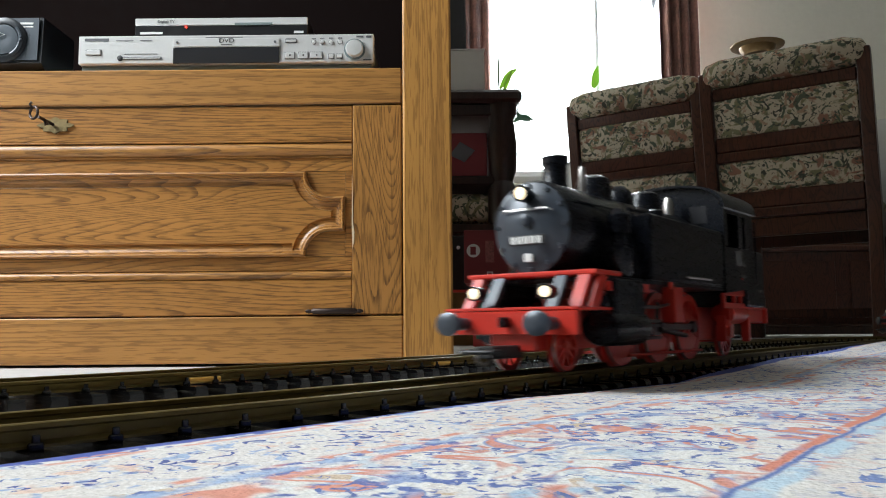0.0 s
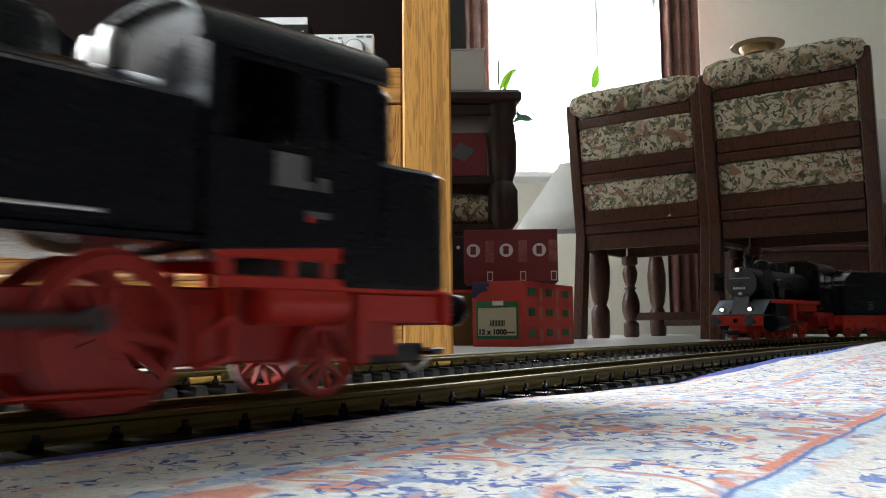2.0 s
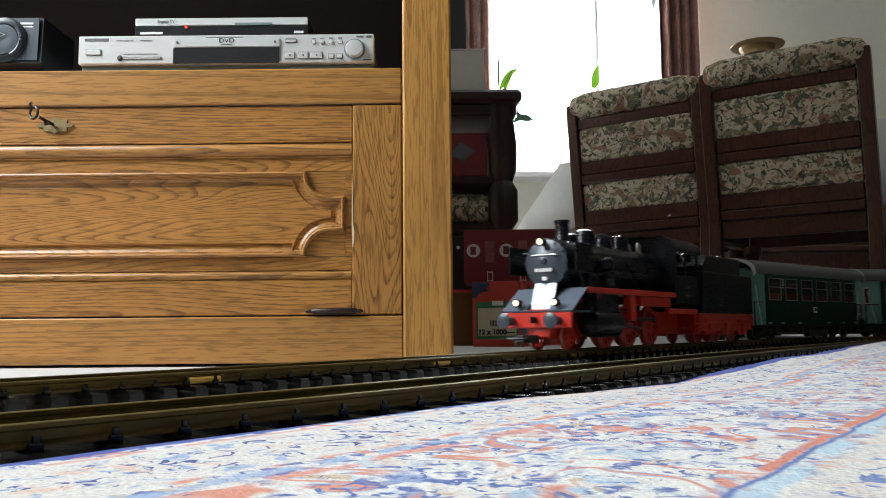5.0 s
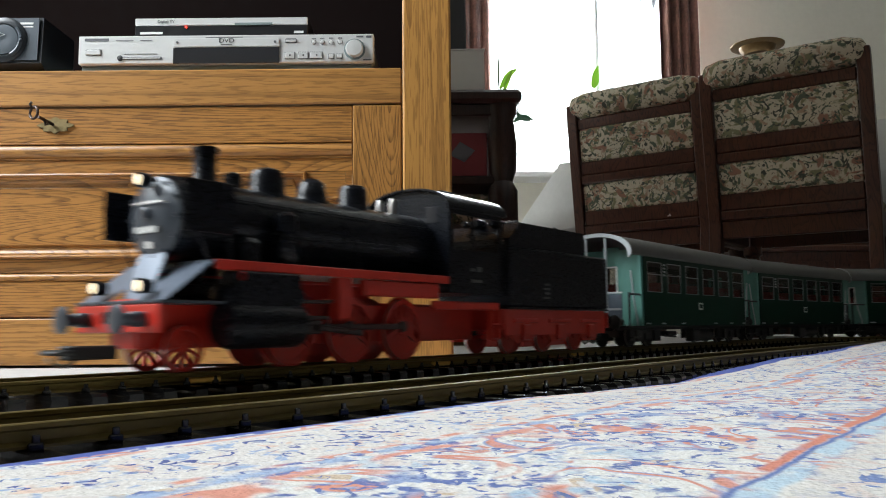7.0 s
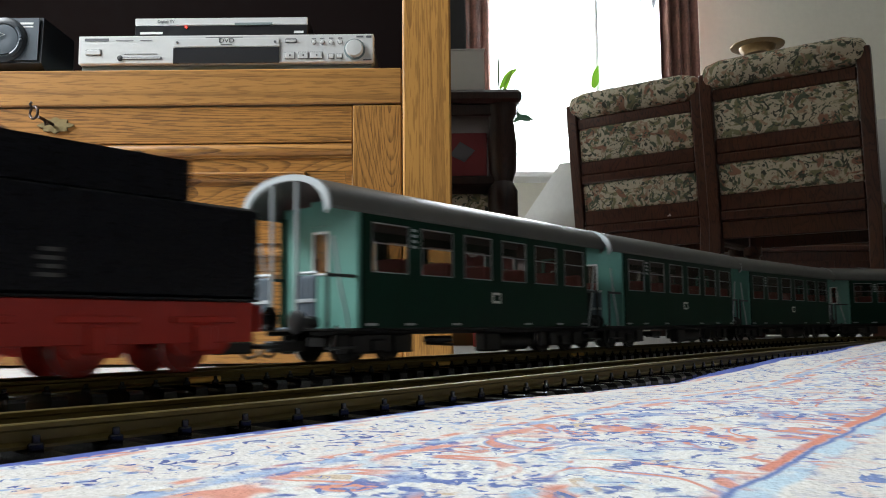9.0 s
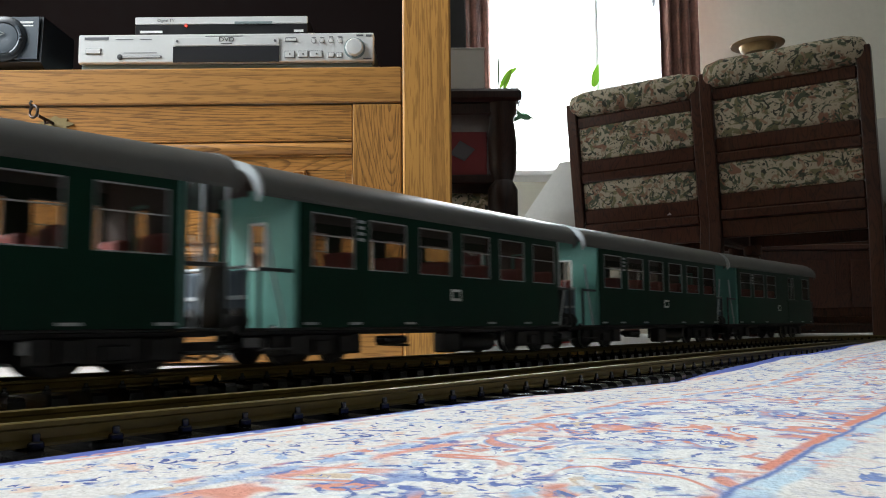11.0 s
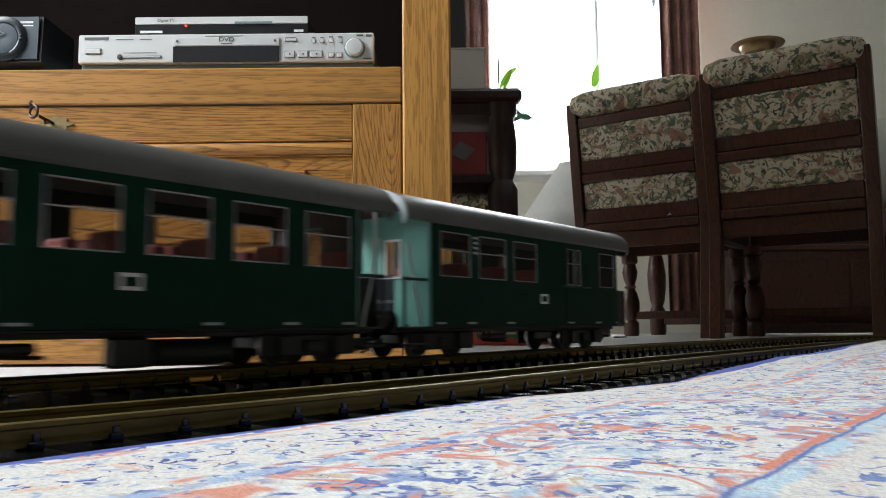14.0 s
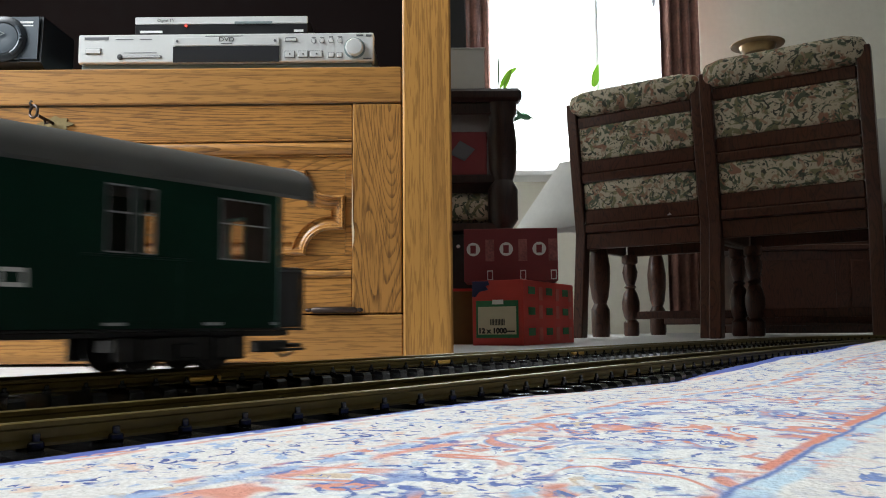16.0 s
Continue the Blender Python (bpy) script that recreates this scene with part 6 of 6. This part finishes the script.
# ---- coaches ----
def coach(kind):
    co = thing("passenger_coach", pose(0, 0, 0), "bottle-green model passenger coach with open platforms and grey roof" if kind == "plain" else "bottle-green model coach with a luggage door at the train's end", "railway coach", "model coaches")
    L, half, zf, zs = 200, 50, 29, 128
    floor_ = vbox("floor", (-238, 238, -46, 46, 27, 29), UNDER, co, 0.6)
    zw0, zw1 = 76, 119
    if kind == "plain":
        wins = [(-L + 8 + 66.5 * k, -L + 8 + 66.5 * k + 48) for k in range(6)]
    else:
        wins = [(141, 189), (77, 126), (15, 62), (-71, -54), (-87, -76), (-176, -136)]
    wins = sorted(wins)
    for s in (-1, 1):
        y0, y1 = sorted((s * (half - 1.8), s * half))
        vbox("side_panel", (-L, L, y0, y1, zf, zw0), GREEN, co, 0, "glossy bottle-green side panel")
        vbox("cornice", (-L, L, y0, y1, zw1, zs), GREEN, co, 0)
        edges = [-L] + [e for w in wins for e in w] + [L]
        for a, b in zip(edges[::2], edges[1::2]):
            vbox("pillar", (a, b, y0, y1, zw0, zw1), GREEN, co, 0)
        for a, b in wins:
            f = bmesh.new()
            yo0, yo1 = sorted((s * (half - 0.6), s * (half + 0.4)))
            for d in ((a, a + 0.9, yo0, yo1, zw0, zw1), (b - 0.9, b, yo0, yo1, zw0, zw1), (a + 0.9, b - 0.9, yo0, yo1, zw0, zw0 + 0.9), (a + 0.9, b - 0.9, yo0, yo1, zw1 - 0.9, zw1), (a + 0.9, b - 0.9, yo0, yo1, zw0 + 25, zw0 + 25.9)):
                box(f, *d)
            w = vp("window", f, WFRAME, co, "thin pale metal window frame", False)
            g = vbox("pane", (a + 1.4, b - 1.4, *sorted((s * (half - 1.3), s * (half - 1.0))), zw0 + 1.4, zw1 - 1.4), CABGLASS, w, 0)
            g.visible_shadow = False
        vbox("badge", (-8, 8, *sorted((s * half + s * 0.1, s * half + s * 0.5)), 53, 64), PRINT_W, co, 0.1, "pale square badge")
        vbox("badge_bar", (-5.5, 5.5, *sorted((s * half + s * 0.6, s * half + s * 0.8)), 55.5, 61.5), GREEN, co, 0.1)
        for k in range(4):
            vbox("plate_bar", (L - 71, L - 64, *sorted((s * half + s * 0.1, s * half + s * 0.5)), zw1 - 4 - 5 * k, zw1 - 1.5 - 5 * k), TRIM, co, 0.1)
        for x in (-190, -130, -60, 70, 140, 190):
            vbox("plate_bar", (x - 8, x + 6, *sorted((s * half + s * 0.1, s * half + s * 0.5)), 31, 33), TRIM, co, 0.1)
        vrod("rain_strip", [(-L, s * (half + 1), zs - 1), (L, s * (half + 1), zs - 1)], 0.8, GREEN, co)
        vbox("solebar", (-236, 236, *sorted((s * 26, s * 29)), 23, 26.9), UNDER, co, 0.5)
        vbox("step_board", (-236, -206, *sorted((s * 41.2, s * 49)), 12, 14), UNDER, co, 0.4)
        vbox("step_board", (206, 236, *sorted((s * 41.2, s * 49)), 12, 14), UNDER, co, 0.4)
    if kind != "plain":
        for s in (-1, 1):
            vbox("platform_side", (-234, -205, *sorted((s * 43, s * 45)), 29.2, 74), UNDER, co, 0.6, "solid black platform side")
            vbox("luggage_door", (-105, -48, *sorted((s * (half + 0.1), s * (half + 0.9))), 33, 75), GREEN, co, 0.4)
            vrod("door_rail", [(-112, s * (half + 1.2), 74), (-40, s * (half + 1.2), 74)], 0.8, GREEN, co)
    # ends: pale teal wall with a door, platform with rails and gates
    # rear end (e < 0): darker materials paint the shade on its fittings
    for e in (-1, 1):
        x0, x1 = sorted((e * (L - 2), e * L))
        bm = bmesh.new()
        for d in ((x0, x1, -half + 2, -13, zf, 136), (x0, x1, 13, half - 2, zf, 136), (x0, x1, -12.9, 12.9, 118, 140)):
            box(bm, *d)
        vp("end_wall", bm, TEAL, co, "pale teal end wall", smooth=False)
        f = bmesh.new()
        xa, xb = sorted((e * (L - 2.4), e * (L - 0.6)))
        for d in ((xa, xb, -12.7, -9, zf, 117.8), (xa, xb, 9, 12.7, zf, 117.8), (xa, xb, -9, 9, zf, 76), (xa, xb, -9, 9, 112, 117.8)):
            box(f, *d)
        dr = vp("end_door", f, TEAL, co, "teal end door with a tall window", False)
        f = bmesh.new()
        xa, xb = sorted((e * (L - 0.5), e * (L + 0.6)))
        for d in ((xa, xb, -10, -8.2, 75, 113), (xa, xb, 8.2, 10, 75, 113), (xa, xb, -8.1, 8.1, 75, 77), (xa, xb, -8.1, 8.1, 111, 113)):
            box(f, *d)
        vp("door_window", f, PRINT_W if e > 0 else UNDER, dr, "pale framed door window" if e > 0 else "framed door window, blackened as shade on the rear end", False)
        g = vbox("pane", (*sorted((e * (L - 1.6), e * (L - 1.2))), -8.9, 8.9, 76.1, 111.9), CABGLASS, dr, 0)
        g.visible_shadow = False
        f = bmesh.new()
        xa, xb = sorted((e * (L - 4.2), e * (L - 2.6)))
        for d in ((xa, xb, -half + 2, -12, zf, 136), (xa, xb, 12, half - 2, zf, 136), (xa, xb, -12, 12, zf, 74), (xa, xb, -12, 12, 114, 140)):
            box(f, *d)
        vp("inner_lining", f, LINING, co, "dark brown inner wall", False)
        for y in (-46, 46):
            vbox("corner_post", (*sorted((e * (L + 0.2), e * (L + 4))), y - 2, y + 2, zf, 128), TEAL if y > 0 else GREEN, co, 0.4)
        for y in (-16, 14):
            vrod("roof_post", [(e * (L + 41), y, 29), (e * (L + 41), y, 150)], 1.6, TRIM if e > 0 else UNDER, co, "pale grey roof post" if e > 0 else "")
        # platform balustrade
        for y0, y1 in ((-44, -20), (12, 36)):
            g = vbox("platform_gate", (*sorted((e * (L + 38), e * (L + 40))), y0, y1, 29.2, 72), SLATE if e > 0 else UNDER, co, 0.8, "blue-grey platform panel" if e > 0 else "platform panel, blackened as shade on the rear end")
            vrod("top_rail", [(e * (L + 39), y0, 74), (e * (L + 39), y1, 74)], 1.4, TRIM, g)
            for yy in (y0 + 5, (y0 + y1) / 2, y1 - 5):
                vbox("panel_rib", (*sorted((e * (L + 40.1), e * (L + 41))), yy - 1, yy + 1, 31, 70), SLATE, g, 0.3)
            vbox("panel_rib", (*sorted((e * (L + 40.1), e * (L + 41.2))), y0 + 0.5, y1 - 0.5, 50, 53), TRIM, g, 0.3)
        vbox("gangway_plate", (*sorted((e * (L + 36), e * (L + 44))), -15, 15, 28, 30), SLATE, co, 0.6)
        for y in (-45, 45):
            vrod("side_rail", [(e * (L + 36), y, 72), (e * (L + 20), y, 72), (e * (L + 4), y, 72)], 1.5, UNDER, co)
            if kind == "plain" or e > 0:
                vrod("grab_rail", [(e * (L + 30), y, 104), (e * (L + 22), y, 66), (e * (L + 14), y, 40), (e * (L + 12), y, 29)], 1.1, TRIM, co, "bent pale grab rail")
            vrod("post", [(e * (L + 36), y, 29), (e * (L + 36), y, 74)], 1.6, UNDER, co)
        for y in (-33, 33):
            if e > 0 or kind == "plain":
                buffer_at(e * 238, y, 34, co, e, UNDER)
        coupler(e * 222, e, co)
    # roof with a rim at both ends: pale in front, painted dark as shade behind
    roof = arch_roof("roof", -240, 240, half + 3, zs - 0.5, 156, 2.2, co, ROOFM, 22, "grey arched roof")
    for e in (-1, 1):
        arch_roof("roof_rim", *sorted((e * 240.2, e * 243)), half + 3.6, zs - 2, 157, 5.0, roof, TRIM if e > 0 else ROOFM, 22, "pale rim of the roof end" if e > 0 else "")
    for x in (-120, 0, 120):
        vbox("roof_vent", (x - 14, x + 14, -5, 5, 155.4, 158.5), ROOFM, roof, 1)
    # seats
    if kind == "plain":
        spots = [-L + 32 + 66.5 * k for k in range(6)]
    else:
        spots = [167, 101, 35]
    for x in spots:
        for s in (-1, 1):
            y0, y1 = sorted((s * 14, s * 44))
            for e in (-1, 1):
                vbox("seat", (*sorted((x + e * 21, x + e * 30)), y0, y1, 29.2, 91), SEATM, co, 2, "red-brown bench seat")
    # bogies
    for bx in (-165 if kind == "plain" else -120, 165):
        bg = vbox("bogie", (bx - 40, bx + 40, -12, 12, 13, 22), UNDER, co, 1, "black bogie")
        for s in (-1, 1):
            vbox("bogie_side", (bx - 50, bx + 50, *sorted((s * 30, s * 34)), 7, 24), UNDER, bg, 1)
            for x in (bx - 28, bx + 28):
                vbox("axle_box", (x - 7, x + 7, *sorted((s * 34.1, s * 38)), 8, 23), UNDER, bg, 1)
            vbox("spring", (bx - 8, bx + 8, *sorted((s * 34.1, s * 38)), 9, 19), UNDER, bg, 1)
        for x in (bx - 28, bx + 28):
            wheelset(x, 16, co, UNDER, kind, 0)
    # air tank and brake gear between the bogies
    if kind == "plain":
        vturn("air_tank", [(4, -92), (9, -89), (9, -30), (4, -27)], UNDER, co, (0, 26, 13), "x", 20)
        vbox("battery_box", (-24, 4, 24, 38, 4, 24), UNDER, co, 2)
    vbox("brake_cylinder", (46, 78, 14, 30, 14, 21), UNDER, co, 2)
    vrod("brake_rod", [(40, 24, 12), (84, 24, 14)], 1.4, UNDER, co)
    if kind != "plain":
        for ob in co.children_recursive:
            if not ob.name.startswith(("wheel", "tyre")):
                for v in ob.data.vertices:
                    v.co.x = K * float(np.interp(v.co.x / K, [-300, -243, -200, -178, 300], [-270, -217, -184, -177, 300]))
    return co


tank = tank_loco()
steam = tender_loco()
coal_tender = tender()
coach_a = coach("plain")
coach_b = copy_thing(coach_a, pose(0, 0, 0))
coach_c = copy_thing(coach_a, pose(0, 0, 0))
coach_d = coach("luggage")
# ---- what moves ----
def run_pose(s, off, back):
    """A vehicle whose two supports stand back metres before and behind s on the line."""
    f, r = on_track(s - back, off)[0], on_track(s + back, off)[0]
    d = f - r
    m = (f + r) / 2
    return pose(m.x, m.y, RAIL_TOP + 0.0004, 0, 0, math.degrees(math.atan2(d.y, d.x)))


def steady(keys):
    """Distance along the track at any time, smoothly through (t, s)."""
    ts, ss = [k[0] for k in keys], [k[1] for k in keys]

    slope = [(ss[min(i + 1, len(ss) - 1)] - ss[max(i - 1, 0)]) / (ts[min(i + 1, len(ts) - 1)] - ts[max(i - 1, 0)]) for i in range(len(ts))]

    def at(t):
        i = max(0, min(len(ts) - 2, int(np.searchsorted(ts, t, side="right")) - 1))
        h = ts[i + 1] - ts[i]
        u = (t - ts[i]) / h
        return (2 * u ** 3 - 3 * u * u + 1) * ss[i] + (u ** 3 - 2 * u * u + u) * h * slope[i] + (3 * u * u - 2 * u ** 3) * ss[i + 1] + (u ** 3 - u * u) * h * slope[i + 1]
    return at


TANK_AT = steady([(0.0, 0.2881), (0.4, 0.1702), (0.8, 0.0508), (1.2, -0.0644), (1.6, -0.1705), (2.0, -0.2625), (2.4, -0.359), (2.8, -0.465), (3.6, -0.695), (4.4, -0.88), (6.0, -1.05), (16, -1.07)])
TRAIN_AT = steady([(0.0, 2.03), (0.5, 1.857), (1.0, 1.689), (1.5, 1.511), (2.0, 1.342), (2.5, 1.229), (3.0, 1.137), (3.5, 1.014), (4.0, 0.876), (5.0, 0.589), (6.0, 0.3), (7.0, -0.0043), (8.0, -0.3077), (9.0, -0.6118),
                   (10.0, -0.9213), (11.0, -1.2312), (12.0, -1.5279), (13.0, -1.8399), (14.0, -2.139), (15.0, -2.4594), (16.0, -2.7573)])
TIMES = [0.1 * k for k in range(161)]


def roll(parts, at, step, k0):
    """Turn the wheels by the way that their vehicle has gone."""
    n = round(16.0 / step)
    for ob, r in parts:
        x, z = ob.location.x, ob.location.z
        rows = []
        for i in range(n + 1):
            t = i * step
            rows.append((t, pose(x, 0, z, 0, math.degrees((at(0) - at(t)) / r) + k0, 0)))
        walk(ob, rows)


def wheels_of(ob):
    return [c for c in ob.children if c.name.startswith("wheelset")]


def motions():
    walk(tank, [(t, run_pose(TANK_AT(t), NEAR, 0.09)) for t in TIMES])
    # the locomotive's origin is its chimney, ahead of the middle of its wheels
    walk(steam, [(t, run_pose(TRAIN_AT(t) + 0.08, 0.0, 0.11) @ pose(0.08, 0, 0)) for t in TIMES])
    for ob, lag, back in ((coal_tender, 0.495, 0.08), (coach_a, 0.9548, 0.14), (coach_b, 1.4986, 0.14), (coach_c, 2.0424, 0.14), (coach_d, 2.5862, 0.14)):
        walk(ob, [(t, run_pose(TRAIN_AT(t) + lag, 0.0, back)) for t in TIMES])
    radius = {}
    for ob, r, owner, x in WHEELS:
        radius[ob.data.name] = r
    for car, at in ((tank, TANK_AT), (steam, TRAIN_AT), (coal_tender, TRAIN_AT), (coach_a, TRAIN_AT), (coach_b, TRAIN_AT), (coach_c, TRAIN_AT), (coach_d, TRAIN_AT)):
        ws = [(w, radius[w.data.name]) for w in wheels_of(car)]
        small = [w for w in ws if w[1] < 0.02]
        big = [w for w in ws if w[1] >= 0.02]
        roll(small, at, 1 / 30 * 1, 0.0) if small else None
        roll(big, at, 0.1, 0.0) if big else None
    for ob, r, throw, s in RODS:
        at = TANK_AT if ob.parent == tank else TRAIN_AT
        rows = []
        for i in range(321):
            t = i * 0.05
            a = (at(0) - at(t)) / r + (math.pi / 2 if s > 0 else 0)
            rows.append((t, pose(throw * math.sin(a), s * abs(ob.location.y), r + throw * math.cos(a))))
        walk(ob, rows)


motions()
